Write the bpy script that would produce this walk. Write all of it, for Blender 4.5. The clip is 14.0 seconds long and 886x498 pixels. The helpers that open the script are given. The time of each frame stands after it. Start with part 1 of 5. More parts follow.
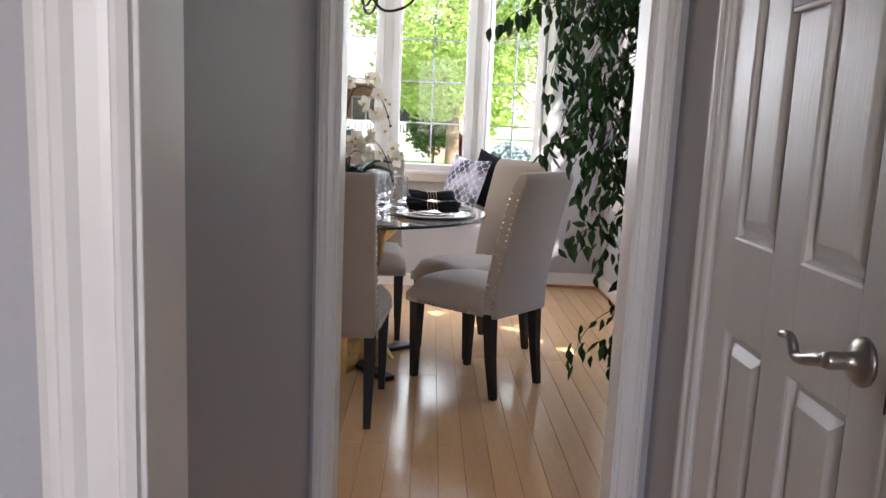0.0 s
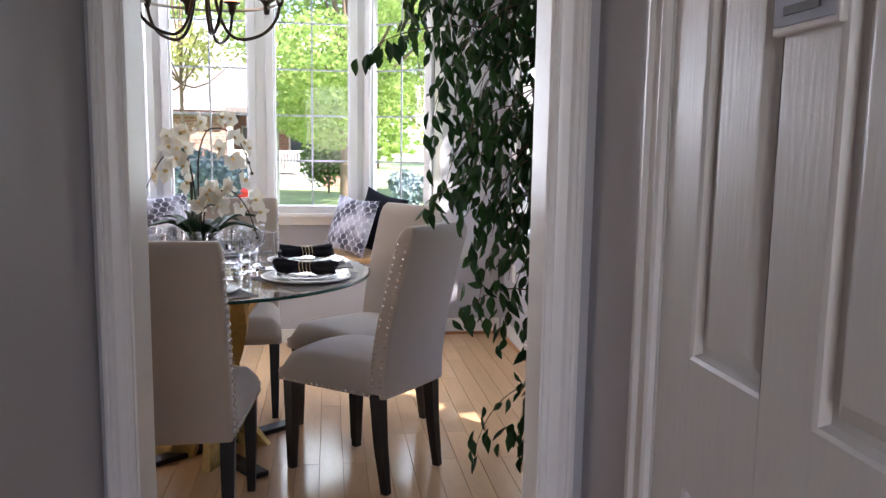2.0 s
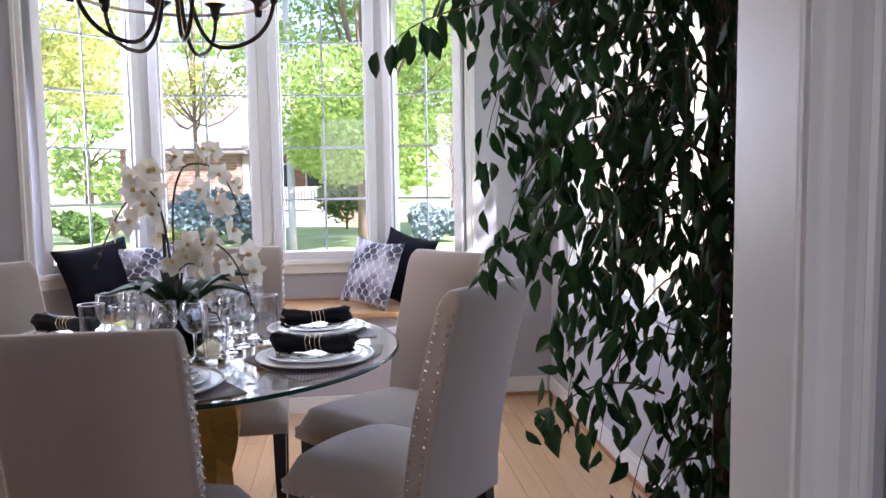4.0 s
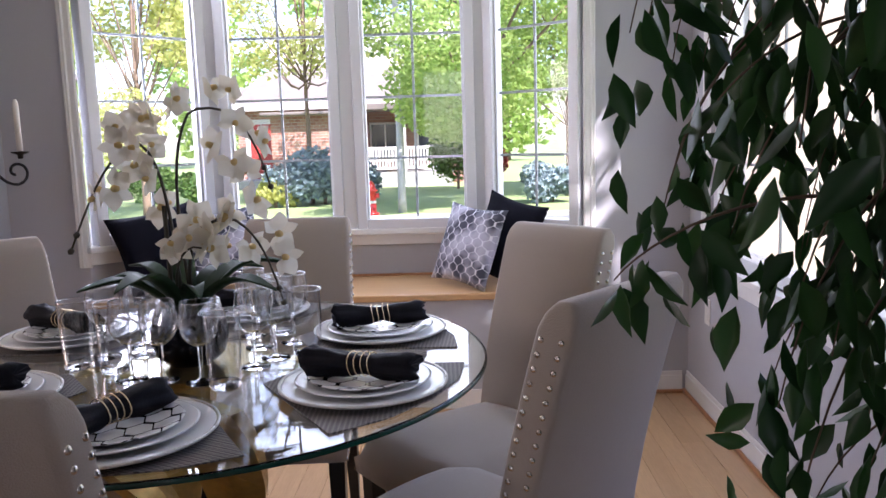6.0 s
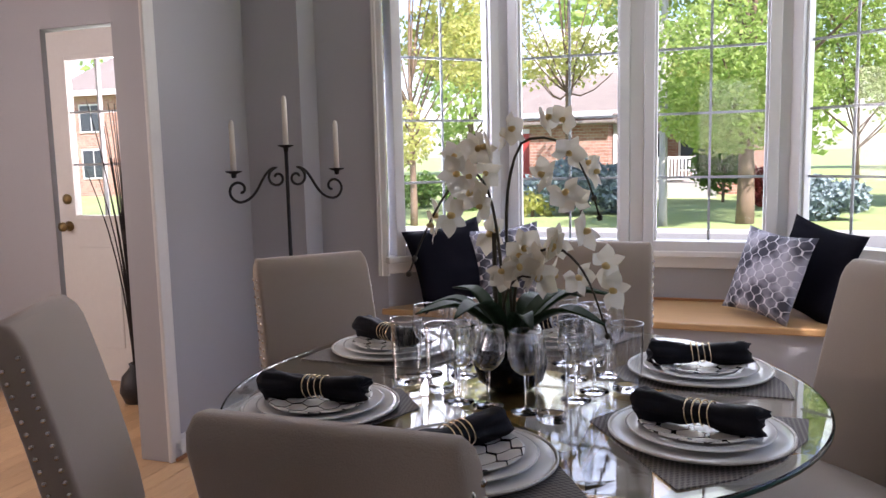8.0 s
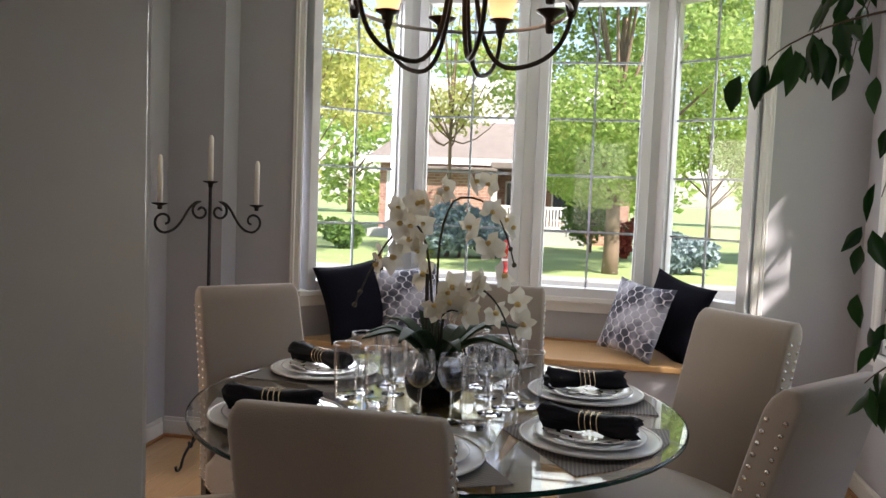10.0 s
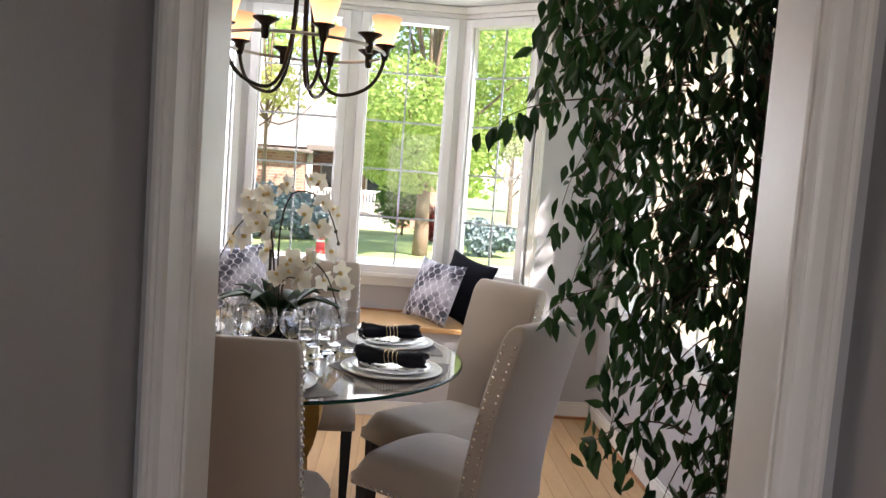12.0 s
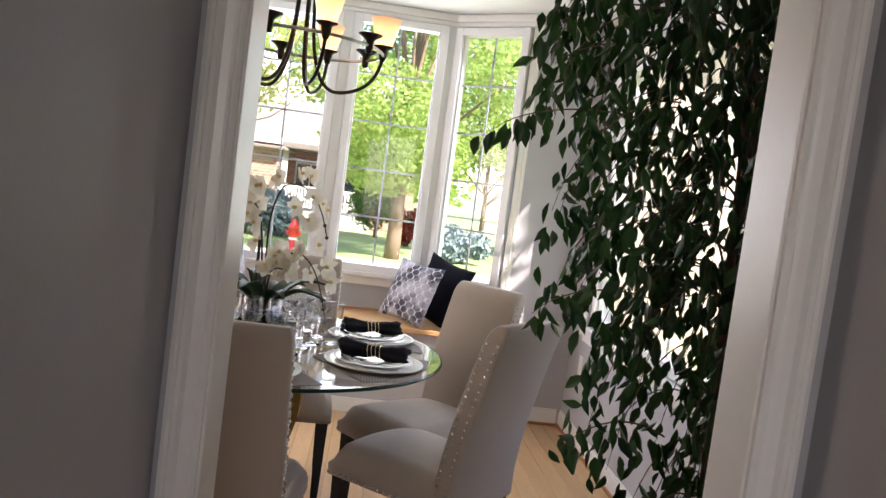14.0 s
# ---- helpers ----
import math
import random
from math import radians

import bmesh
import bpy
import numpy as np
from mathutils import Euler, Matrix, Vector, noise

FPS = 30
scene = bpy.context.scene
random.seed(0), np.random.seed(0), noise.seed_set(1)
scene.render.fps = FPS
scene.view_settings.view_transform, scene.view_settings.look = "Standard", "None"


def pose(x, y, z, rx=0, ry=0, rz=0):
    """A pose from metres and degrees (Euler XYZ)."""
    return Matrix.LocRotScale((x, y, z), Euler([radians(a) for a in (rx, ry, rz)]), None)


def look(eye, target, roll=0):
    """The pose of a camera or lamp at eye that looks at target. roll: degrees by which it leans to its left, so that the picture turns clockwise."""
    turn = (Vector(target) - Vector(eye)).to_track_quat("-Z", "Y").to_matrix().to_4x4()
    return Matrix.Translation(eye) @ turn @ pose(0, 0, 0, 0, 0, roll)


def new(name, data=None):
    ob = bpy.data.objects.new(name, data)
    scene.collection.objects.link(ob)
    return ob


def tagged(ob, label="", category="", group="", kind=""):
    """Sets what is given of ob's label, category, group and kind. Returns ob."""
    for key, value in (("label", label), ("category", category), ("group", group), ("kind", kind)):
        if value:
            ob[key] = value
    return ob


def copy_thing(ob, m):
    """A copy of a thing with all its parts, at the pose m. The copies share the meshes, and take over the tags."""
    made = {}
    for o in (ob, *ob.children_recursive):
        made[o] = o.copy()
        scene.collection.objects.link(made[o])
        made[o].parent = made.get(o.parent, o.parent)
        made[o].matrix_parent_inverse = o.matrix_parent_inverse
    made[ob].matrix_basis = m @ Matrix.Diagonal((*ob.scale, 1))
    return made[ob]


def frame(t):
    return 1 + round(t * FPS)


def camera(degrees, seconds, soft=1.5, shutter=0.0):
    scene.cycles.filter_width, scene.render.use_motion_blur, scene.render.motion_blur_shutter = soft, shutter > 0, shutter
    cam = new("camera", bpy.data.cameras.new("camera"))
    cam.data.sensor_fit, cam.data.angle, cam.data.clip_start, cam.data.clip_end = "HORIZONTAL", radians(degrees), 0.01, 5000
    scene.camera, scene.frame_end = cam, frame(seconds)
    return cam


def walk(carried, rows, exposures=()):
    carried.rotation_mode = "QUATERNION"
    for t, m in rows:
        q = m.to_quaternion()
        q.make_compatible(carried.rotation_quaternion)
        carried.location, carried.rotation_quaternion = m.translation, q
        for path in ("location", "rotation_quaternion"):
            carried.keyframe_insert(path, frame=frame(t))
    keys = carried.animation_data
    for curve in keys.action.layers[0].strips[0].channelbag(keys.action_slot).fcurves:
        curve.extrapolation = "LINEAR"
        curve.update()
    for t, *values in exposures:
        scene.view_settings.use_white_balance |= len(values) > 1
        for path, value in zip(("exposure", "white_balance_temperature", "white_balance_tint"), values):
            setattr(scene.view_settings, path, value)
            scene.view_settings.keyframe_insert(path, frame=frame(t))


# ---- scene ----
cam = camera(59.1, 14.0)
PATH = [
    (0, (0.301, -0.982, 1.192), (0.345, 0.991, 0.863), 2.6),
    (0.5, (0.387, -0.968, 1.176), (0.512, 0.987, 0.774), 1.7),
    (1, (0.406, -0.829, 1.184), (0.618, 1.115, 0.765), 1.0),
    (1.5, (0.396, -0.65, 1.22), (0.691, 1.298, 0.874), 0.6),
    (2, (0.414, -0.472, 1.266), (0.703, 1.489, 1.006), 0.9),
    (2.5, (0.407, -0.281, 1.267), (0.661, 1.694, 1.083), 1.3),
    (3, (0.407, -0.079, 1.267), (0.675, 1.895, 1.091), -0.3),
    (5.5, (0.514, 0.828, 1.269), (0.63, 2.812, 1.039), -2.2),
    (6, (0.535, 1.019, 1.24), (0.483, 2.999, 0.962), -1.7),
    (6.5, (0.535, 1.088, 1.243), (0.311, 3.052, 0.94), -2.6),
    (7, (0.459, 1.087, 1.254), (0.049, 3.024, 0.973), -3.0),
    (7.5, (0.408, 1.087, 1.247), (-0.196, 2.977, 0.998), -2.2),
    (7.7, (0.387, 1.071, 1.269), (-0.284, 2.938, 1.018), -1.5),
    (9.8, (0.297, 0.714, 1.332), (-0.122, 2.664, 1.186), 2.3),
    (10, (0.299, 0.653, 1.329), (-0.062, 2.616, 1.19), 2.3),
    (10.5, (0.358, 0.416, 1.35), (0.063, 2.389, 1.215), 1.5),
    (11, (0.384, 0.233, 1.349), (0.219, 2.222, 1.217), 0.5),
    (11.5, (0.367, 0.052, 1.374), (0.397, 2.046, 1.227), 0.1),
    (12, (0.322, -0.037, 1.376), (0.437, 1.953, 1.218), 4.3),
    (12.5, (0.278, -0.084, 1.336), (0.401, 1.908, 1.198), 6.7),
    (13, (0.283, -0.061, 1.352), (0.41, 1.928, 1.181), 4.7),
    (13.5, (0.278, -0.077, 1.315), (0.425, 1.911, 1.161), 5.8),
    (14, (0.262, -0.099, 1.353), (0.452, 1.887, 1.218), 7.5),
]
EXPOSURES = [(0.0, 2.22, 6350, 20), (0.5, 2.05, 6250, 21), (1.5, 2.3, 6250, 22), (2.1, 2.1, 6100, 22), (3.0, 2.1, 5850, 24), (5.5, 1.8, 5900, 28), (7.5, 1.47, 6150, 28), (10.0, 1.3, 6650, 17), (11.0, 1.58, 6750, 18), (12.0, 1.98, 6700, 19), (14.0, 2.0, 6700, 20)]
walk(cam, [(t, look(eye, target, roll)) for t, eye, target, roll in PATH], EXPOSURES)

# ---- light ----
world = bpy.data.worlds.new("world")
scene.world = world
world.use_nodes = True
wn = world.node_tree
sky = wn.nodes.new("ShaderNodeTexSky")
sky.sky_type = 'NISHITA'
sky.sun_disc = False
SUN_ELEV, SUN_AZ = 48.0, 45.0
sky.sun_elevation = radians(SUN_ELEV)
sky.sun_rotation = radians(180 - SUN_AZ)
bg = wn.nodes["Background"]
bg.inputs["Strength"].default_value = 0.15
wn.links.new(sky.outputs[0], bg.inputs["Color"])

sun = new("sun", bpy.data.lights.new("sun", 'SUN'))
sun.data.energy = 5.0
sun.data.angle = radians(0.5)
sun.data.color = (1.0, 0.95, 0.87)
_e, _a = radians(SUN_ELEV), radians(SUN_AZ)
SUN_FROM = Vector((math.sin(_a) * math.cos(_e), -math.cos(_a) * math.cos(_e), math.sin(_e)))
sun.matrix_world = look(SUN_FROM * 50, (0, 0, 0))


def area_light(name, eye, target, w, h, power, color=(0.93, 0.97, 1.0)):
    ob = new(name, bpy.data.lights.new(name, 'AREA'))
    ob.data.shape = 'RECTANGLE'
    ob.data.size, ob.data.size_y = w, h
    ob.data.energy = power
    ob.data.color = color
    ob.matrix_world = look(eye, target)
    return ob


area_light("window_light_front", (-0.04, 5.16, 1.62), (-0.04, 0, 1.2), 1.25, 1.5, 7.5, (0.88, 0.94, 1.0))
area_light("window_light_bay_east", (1.00, 4.96, 1.62), (0, 3.9, 1.2), 0.42, 1.5, 1.8, (0.88, 0.94, 1.0))
area_light("window_light_bay_west", (-1.10, 4.92, 1.62), (0.3, 3.9, 1.1), 0.42, 1.5, 8, (0.90, 0.94, 1.0))
area_light("window_light_side", (1.78, 3.3, 1.5), (0, 3.2, 1.1), 2.0, 1.5, 1.6, (0.90, 0.94, 1.0))
# added lamp at an opening out of view behind, to brighten the hall
area_light("added_light_back", (0.2, -3.95, 1.6), (0.2, 0, 1.1), 1.5, 1.4, 8.5, (1.0, 0.94, 0.89))
area_light("window_light_foyer", (-2.8, 4.82, 1.5), (-2.8, 2, 1.2), 0.6, 0.7, 5, (1.0, 0.90, 0.80))
# added lamp before a solid wall, brightens foyer and nearest chair
area_light("added_light_foyer_side", (-4.16, 2.6, 1.5), (-2.0, 3.6, 1.2), 1.0, 1.2, 18, (1.0, 0.88, 0.74))


# ---- materials ----
def mat(name, color, rough=0.6, metal=0.0, var=0.08, scale=6.0, grain=60.0, bump=0.05, spec=0.5, stretch=(1, 1, 1), rnd=0.0, sheen=0.0):
    """Plain surface: a base colour that drifts at two scales, with fine relief."""
    m = bpy.data.materials.new(name)
    m.use_nodes = True
    n, l = m.node_tree.nodes, m.node_tree.links
    p = n["Principled BSDF"]
    p.inputs["Roughness"].default_value = rough
    p.inputs["Metallic"].default_value = metal
    p.inputs["Specular IOR Level"].default_value = spec
    if sheen:
        p.inputs["Sheen Weight"].default_value = sheen
    tc = n.new("ShaderNodeTexCoord")
    mp = n.new("ShaderNodeMapping")
    mp.inputs["Scale"].default_value = stretch
    l.new(tc.outputs["Object"], mp.inputs["Vector"])
    a = n.new("ShaderNodeTexNoise")
    a.inputs["Scale"].default_value = scale
    a.inputs["Detail"].default_value = 4
    b = n.new("ShaderNodeTexNoise")
    b.inputs["Scale"].default_value = grain
    b.inputs["Detail"].default_value = 3
    l.new(mp.outputs[0], a.inputs["Vector"])
    l.new(mp.outputs[0], b.inputs["Vector"])
    mx = n.new("ShaderNodeMath")
    mx.operation = 'ADD'
    l.new(a.outputs["Fac"], mx.inputs[0])
    l.new(b.outputs["Fac"], mx.inputs[1])
    rm = n.new("ShaderNodeMapRange")
    rm.inputs["From Min"].default_value, rm.inputs["From Max"].default_value = 0.6, 1.4
    rm.inputs["To Min"].default_value, rm.inputs["To Max"].default_value = 1 - var, 1 + var
    l.new(mx.outputs[0], rm.inputs["Value"])
    val = rm.outputs[0]
    if rnd:
        oi = n.new("ShaderNodeObjectInfo")
        rr = n.new("ShaderNodeMapRange")
        rr.inputs["To Min"].default_value, rr.inputs["To Max"].default_value = 1 - rnd, 1 + rnd
        l.new(oi.outputs["Random"], rr.inputs["Value"])
        mm = n.new("ShaderNodeMath")
        mm.operation = 'MULTIPLY'
        l.new(val, mm.inputs[0])
        l.new(rr.outputs[0], mm.inputs[1])
        val = mm.outputs[0]
    hsv = n.new("ShaderNodeHueSaturation")
    hsv.inputs["Color"].default_value = (*color, 1)
    l.new(val, hsv.inputs["Value"])
    l.new(hsv.outputs[0], p.inputs["Base Color"])
    if bump:
        bp = n.new("ShaderNodeBump")
        bp.inputs["Strength"].default_value = bump
        bp.inputs["Distance"].default_value = 0.01
        l.new(b.outputs["Fac"], bp.inputs["Height"])
        l.new(bp.outputs[0], p.inputs["Normal"])
    return m


def island_mat(name, c1, c2, rough=0.6, trans=0.0, spec=0.4):
    """Leaves, bricks and the like: the colour differs from piece to piece."""
    m = bpy.data.materials.new(name)
    m.use_nodes = True
    n, l = m.node_tree.nodes, m.node_tree.links
    p = n["Principled BSDF"]
    p.inputs["Roughness"].default_value = rough
    p.inputs["Specular IOR Level"].default_value = spec
    g = n.new("ShaderNodeNewGeometry")
    oi = n.new("ShaderNodeObjectInfo")
    ad = n.new("ShaderNodeMath")
    ad.operation = 'ADD'
    l.new(g.outputs["Random Per Island"], ad.inputs[0])
    l.new(oi.outputs["Random"], ad.inputs[1])
    fr = n.new("ShaderNodeMath")
    fr.operation = 'FRACT'
    l.new(ad.outputs[0], fr.inputs[0])
    mx = n.new("ShaderNodeMix")
    mx.data_type = 'RGBA'
    mx.inputs["A"].default_value, mx.inputs["B"].default_value = (*c1, 1), (*c2, 1)
    l.new(fr.outputs[0], mx.inputs["Factor"])
    l.new(mx.outputs["Result"], p.inputs["Base Color"])
    if trans:
        out = n["Material Output"]
        t = n.new("ShaderNodeBsdfTranslucent")
        l.new(mx.outputs["Result"], t.inputs["Color"])
        ms = n.new("ShaderNodeMixShader")
        ms.inputs[0].default_value = trans
        l.new(p.outputs[0], ms.inputs[1])
        l.new(t.outputs[0], ms.inputs[2])
        l.new(ms.outputs[0], out.inputs["Surface"])
    return m


def glass_mat(name, color=(1, 1, 1), rough=0.0, ior=1.45, thin=False, edge=3.0):
    m = bpy.data.materials.new(name)
    m.use_nodes = True
    n, l = m.node_tree.nodes, m.node_tree.links
    p = n["Principled BSDF"]
    if thin:
        out = n["Material Output"]
        t = n.new("ShaderNodeBsdfTransparent")
        t.inputs["Color"].default_value = (*color, 1)
        g = n.new("ShaderNodeBsdfGlossy")
        g.inputs["Roughness"].default_value = rough
        lw = n.new("ShaderNodeLayerWeight")
        lw.inputs["Blend"].default_value = 0.5
        pw = n.new("ShaderNodeMath")
        pw.operation = 'POWER'
        pw.inputs[1].default_value = edge
        l.new(lw.outputs["Facing"], pw.inputs[0])
        f = n.new("ShaderNodeMapRange")
        f.inputs["To Min"].default_value, f.inputs["To Max"].default_value = ior - 1.46, 0.9
        l.new(pw.outputs[0], f.inputs["Value"])
        ms = n.new("ShaderNodeMixShader")
        l.new(f.outputs[0], ms.inputs[0])
        l.new(t.outputs[0], ms.inputs[1])
        l.new(g.outputs[0], ms.inputs[2])
        l.new(ms.outputs[0], out.inputs["Surface"])
    else:
        p.inputs["Base Color"].default_value = (*color, 1)
        p.inputs["Transmission Weight"].default_value = 1.0
        p.inputs["Roughness"].default_value = rough
        p.inputs["IOR"].default_value = ior
    return m


def lattice_mat(name, ground, line, k, amp, width, axes=("X", "Z"), rough=0.8, ground2=None):
    """Woven or printed ogee lattice: two families of waves that meet."""
    m = bpy.data.materials.new(name)
    m.use_nodes = True
    n, l = m.node_tree.nodes, m.node_tree.links
    p = n["Principled BSDF"]
    p.inputs["Roughness"].default_value = rough
    tc = n.new("ShaderNodeTexCoord")
    sp = n.new("ShaderNodeSeparateXYZ")
    l.new(tc.outputs["Object"], sp.inputs[0])

    def op(kind, a, b=None):
        q = n.new("ShaderNodeMath")
        q.operation = kind
        for i, v in enumerate((a, b)):
            if v is None:
                continue
            if isinstance(v, (int, float)):
                q.inputs[i].default_value = v
            else:
                l.new(v, q.inputs[i])
        return q.outputs[0]
    u, v = op('MULTIPLY', sp.outputs[axes[0]], k), op('MULTIPLY', sp.outputs[axes[1]], k * 0.60 * (1.0 if k > 50 else 1.45))
    s = op('MULTIPLY', op('MAXIMUM', op('MINIMUM', op('MULTIPLY', op('SINE', op('MULTIPLY', v, 2 * math.pi)), 1.6), 1.0), -1.0), amp)
    best = None
    for sign in (1, -1):
        w = op('ADD', u, op('MULTIPLY', s, sign))
        if sign < 0:
            w = op('ADD', w, 0.5)
        d = op('ABSOLUTE', op('SUBTRACT', op('FRACT', w), 0.5))
        best = d if best is None else op('MINIMUM', best, d)
    hit = op('LESS_THAN', best, width)
    nz = n.new("ShaderNodeTexNoise")
    nz.inputs["Scale"].default_value = 9
    l.new(tc.outputs["Object"], nz.inputs["Vector"])
    gm = n.new("ShaderNodeMix")
    gm.data_type = 'RGBA'
    gm.inputs["A"].default_value, gm.inputs["B"].default_value = (*ground, 1), (*(ground2 or ground), 1)
    rp = n.new("ShaderNodeMapRange")
    rp.inputs["From Min"].default_value, rp.inputs["From Max"].default_value = 0.4, 0.6
    l.new(nz.outputs["Fac"], rp.inputs["Value"])
    l.new(rp.outputs[0], gm.inputs["Factor"])
    mx = n.new("ShaderNodeMix")
    mx.data_type = 'RGBA'
    l.new(hit, mx.inputs["Factor"])
    l.new(gm.outputs["Result"], mx.inputs["A"])
    mx.inputs["B"].default_value = (*line, 1)
    l.new(mx.outputs["Result"], p.inputs["Base Color"])
    return m


def emit_mat(name, color, strength, base=(0.9, 0.8, 0.65)):
    m = bpy.data.materials.new(name)
    m.use_nodes = True
    p = m.node_tree.nodes["Principled BSDF"]
    p.inputs["Base Color"].default_value = (*base, 1)
    p.inputs["Emission Color"].default_value = (*color, 1)
    p.inputs["Emission Strength"].default_value = strength
    p.inputs["Roughness"].default_value = 0.4
    return m


def brick_mat(name):
    m = bpy.data.materials.new(name)
    m.use_nodes = True
    n, l = m.node_tree.nodes, m.node_tree.links
    p = n["Principled BSDF"]
    p.inputs["Roughness"].default_value = 0.9
    tc = n.new("ShaderNodeTexCoord")
    sp = n.new("ShaderNodeSeparateXYZ")
    cb = n.new("ShaderNodeCombineXYZ")
    l.new(tc.outputs["Object"], sp.inputs[0])
    ad = n.new("ShaderNodeMath")
    ad.operation = 'ADD'
    l.new(sp.outputs["X"], ad.inputs[0])
    l.new(sp.outputs["Y"], ad.inputs[1])
    l.new(ad.outputs[0], cb.inputs["X"])
    l.new(sp.outputs["Z"], cb.inputs["Y"])
    br = n.new("ShaderNodeTexBrick")
    br.inputs["Scale"].default_value = 2.2
    br.inputs["Color1"].default_value = (0.30, 0.13, 0.09, 1)
    br.inputs["Color2"].default_value = (0.42, 0.24, 0.17, 1)
    br.inputs["Mortar"].default_value = (0.45, 0.40, 0.36, 1)
    br.inputs["Mortar Size"].default_value = 0.018
    l.new(cb.outputs[0], br.inputs["Vector"])
    l.new(br.outputs["Color"], p.inputs["Base Color"])
    return m


M_WALL = mat("painted_wall_grey", (0.44, 0.44, 0.47), 0.55, var=0.03, scale=1.5, grain=180, bump=0.04)
M_WHITE = mat("white_trim_paint", (0.78, 0.77, 0.75), 0.32, var=0.025, scale=3, grain=40, bump=0.02)
M_DOOR = mat("white_door_paint", (0.74, 0.73, 0.71), 0.3, var=0.04, scale=3, grain=26, bump=0.08, stretch=(6, 6, 0.5))
M_CEIL = mat("ceiling_white", (0.8, 0.8, 0.8), 0.8, var=0.02, grain=250, bump=0.1)
M_VINYL = mat("window_vinyl", (0.72, 0.72, 0.73), 0.35, var=0.02, bump=0.0)
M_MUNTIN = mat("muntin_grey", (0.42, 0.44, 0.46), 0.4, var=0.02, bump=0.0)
M_PLANK = mat("bamboo_plank", (0.60, 0.38, 0.20), 0.16, var=0.10, scale=2.5, grain=22, bump=0.015, stretch=(9, 0.7, 1), rnd=0.09)
M_GAP = mat("plank_joint_dark", (0.22, 0.13, 0.07), 0.7)
M_OAK = mat("oak_bench", (0.55, 0.33, 0.15), 0.3, var=0.12, scale=3, grain=30, bump=0.03, stretch=(0.7, 9, 6))
M_SHOE = mat("oak_shoe_moulding", (0.42, 0.19, 0.08), 0.35, var=0.1)
M_LINEN = mat("beige_linen", (0.37, 0.307, 0.25), 0.9, var=0.06, scale=5, grain=420, bump=0.25, sheen=0.3)
M_LEG = mat("espresso_wood", (0.010, 0.008, 0.007), 0.38, spec=0.3, var=0.2, scale=8, grain=40, bump=0.03)
M_STEEL = mat("nailhead_metal", (0.62, 0.58, 0.52), 0.22, 1.0, var=0.1, bump=0)
M_NICKEL = mat("satin_nickel", (0.42, 0.40, 0.38), 0.3, 1.0, var=0.06, bump=0.01)
M_IRON = mat("black_wrought_iron", (0.02, 0.018, 0.017), 0.45, 0.6, var=0.2, scale=30, bump=0.1)
M_BRONZE = mat("dark_bronze", (0.030, 0.022, 0.016), 0.4, 0.7, var=0.2, scale=20, bump=0.05)
M_GOLD = mat("gold_leaf_wood", (0.62, 0.44, 0.16), 0.35, 0.75, var=0.25, scale=7, grain=40, bump=0.12)
M_RINGGOLD = mat("brass_ring", (0.75, 0.60, 0.38), 0.25, 1.0, bump=0)
M_BLACK = mat("black_satin_cloth", (0.005, 0.005, 0.008), 0.65, spec=0.22, var=0.3, scale=20, grain=300, bump=0.15)
M_BLACKPOT = mat("black_stones", (0.012, 0.012, 0.015), 0.35, var=0.4, scale=60, grain=120, bump=0.5)
M_POTBLACK = mat("black_glazed_pot", (0.006, 0.006, 0.007), 0.18, spec=0.3, var=0.1, bump=0)
M_PLATE = mat("white_china", (0.82, 0.82, 0.80), 0.12, var=0.015, bump=0)
M_RIM = mat("silver_beaded_rim", (0.62, 0.60, 0.55), 0.3, 0.6, var=0.1, scale=90, grain=200, bump=0.5)
M_MAT = lattice_mat("woven_placemat", (0.10, 0.09, 0.082), (0.24, 0.215, 0.195), 95, 0.12, 0.16, ("X", "Y"), 0.7)
M_PRINT = lattice_mat("printed_china", (0.80, 0.79, 0.76), (0.015, 0.015, 0.015), 17, 0.22, 0.045, ("X", "Y"), 0.14)
M_PILLOW = lattice_mat("lattice_cushion", (0.05, 0.05, 0.07), (0.66, 0.65, 0.70), 17, 0.225, 0.045, ("X", "Z"), 0.85, (0.40, 0.39, 0.46))
M_NAVY = mat("black_navy_cushion", (0.005, 0.005, 0.010), 0.85, spec=0.12, var=0.3, scale=6, grain=300, bump=0.2)
M_GLASS = glass_mat("clear_drinking_glass", (0.97, 0.98, 0.99), 0.0, 1.56, thin=True, edge=1.5)
M_RIMGLASS = glass_mat("polished_glass_rim", (0.97, 0.98, 0.99), 0.05, 1.75, thin=True, edge=1.0)
M_SOLIDGLASS = glass_mat("solid_clear_glass", (1, 1, 1), 0.0, 1.5)
M_TABLEGLASS = glass_mat("table_glass_green_edge", (0.93, 0.98, 0.96), 0.0, 1.45)
M_EDGE = mat("green_glass_edge", (0.006, 0.05, 0.038), 0.12, var=0.2, scale=12, bump=0)
M_PANE = glass_mat("window_pane", (0.97, 0.98, 0.98), 0.0, 1.475, thin=True)
M_ORCHID = island_mat("orchid_petal", (0.80, 0.78, 0.70), (0.74, 0.68, 0.55), 0.55, 0.35)
M_LIP = mat("orchid_throat", (0.62, 0.45, 0.18), 0.6)
M_ORLEAF = mat("orchid_leaf", (0.014, 0.040, 0.012), 0.55, spec=0.3, var=0.25, scale=8)
M_STEM = mat("orchid_stem", (0.035, 0.028, 0.012), 0.6, var=0.2)
M_FICUS = island_mat("ficus_leaf", (0.009, 0.034, 0.009), (0.030, 0.085, 0.020), 0.38, 0.22, 0.35)
M_BARK = mat("ficus_bark", (0.10, 0.065, 0.04), 0.85, var=0.3, scale=12, grain=60, bump=0.4)
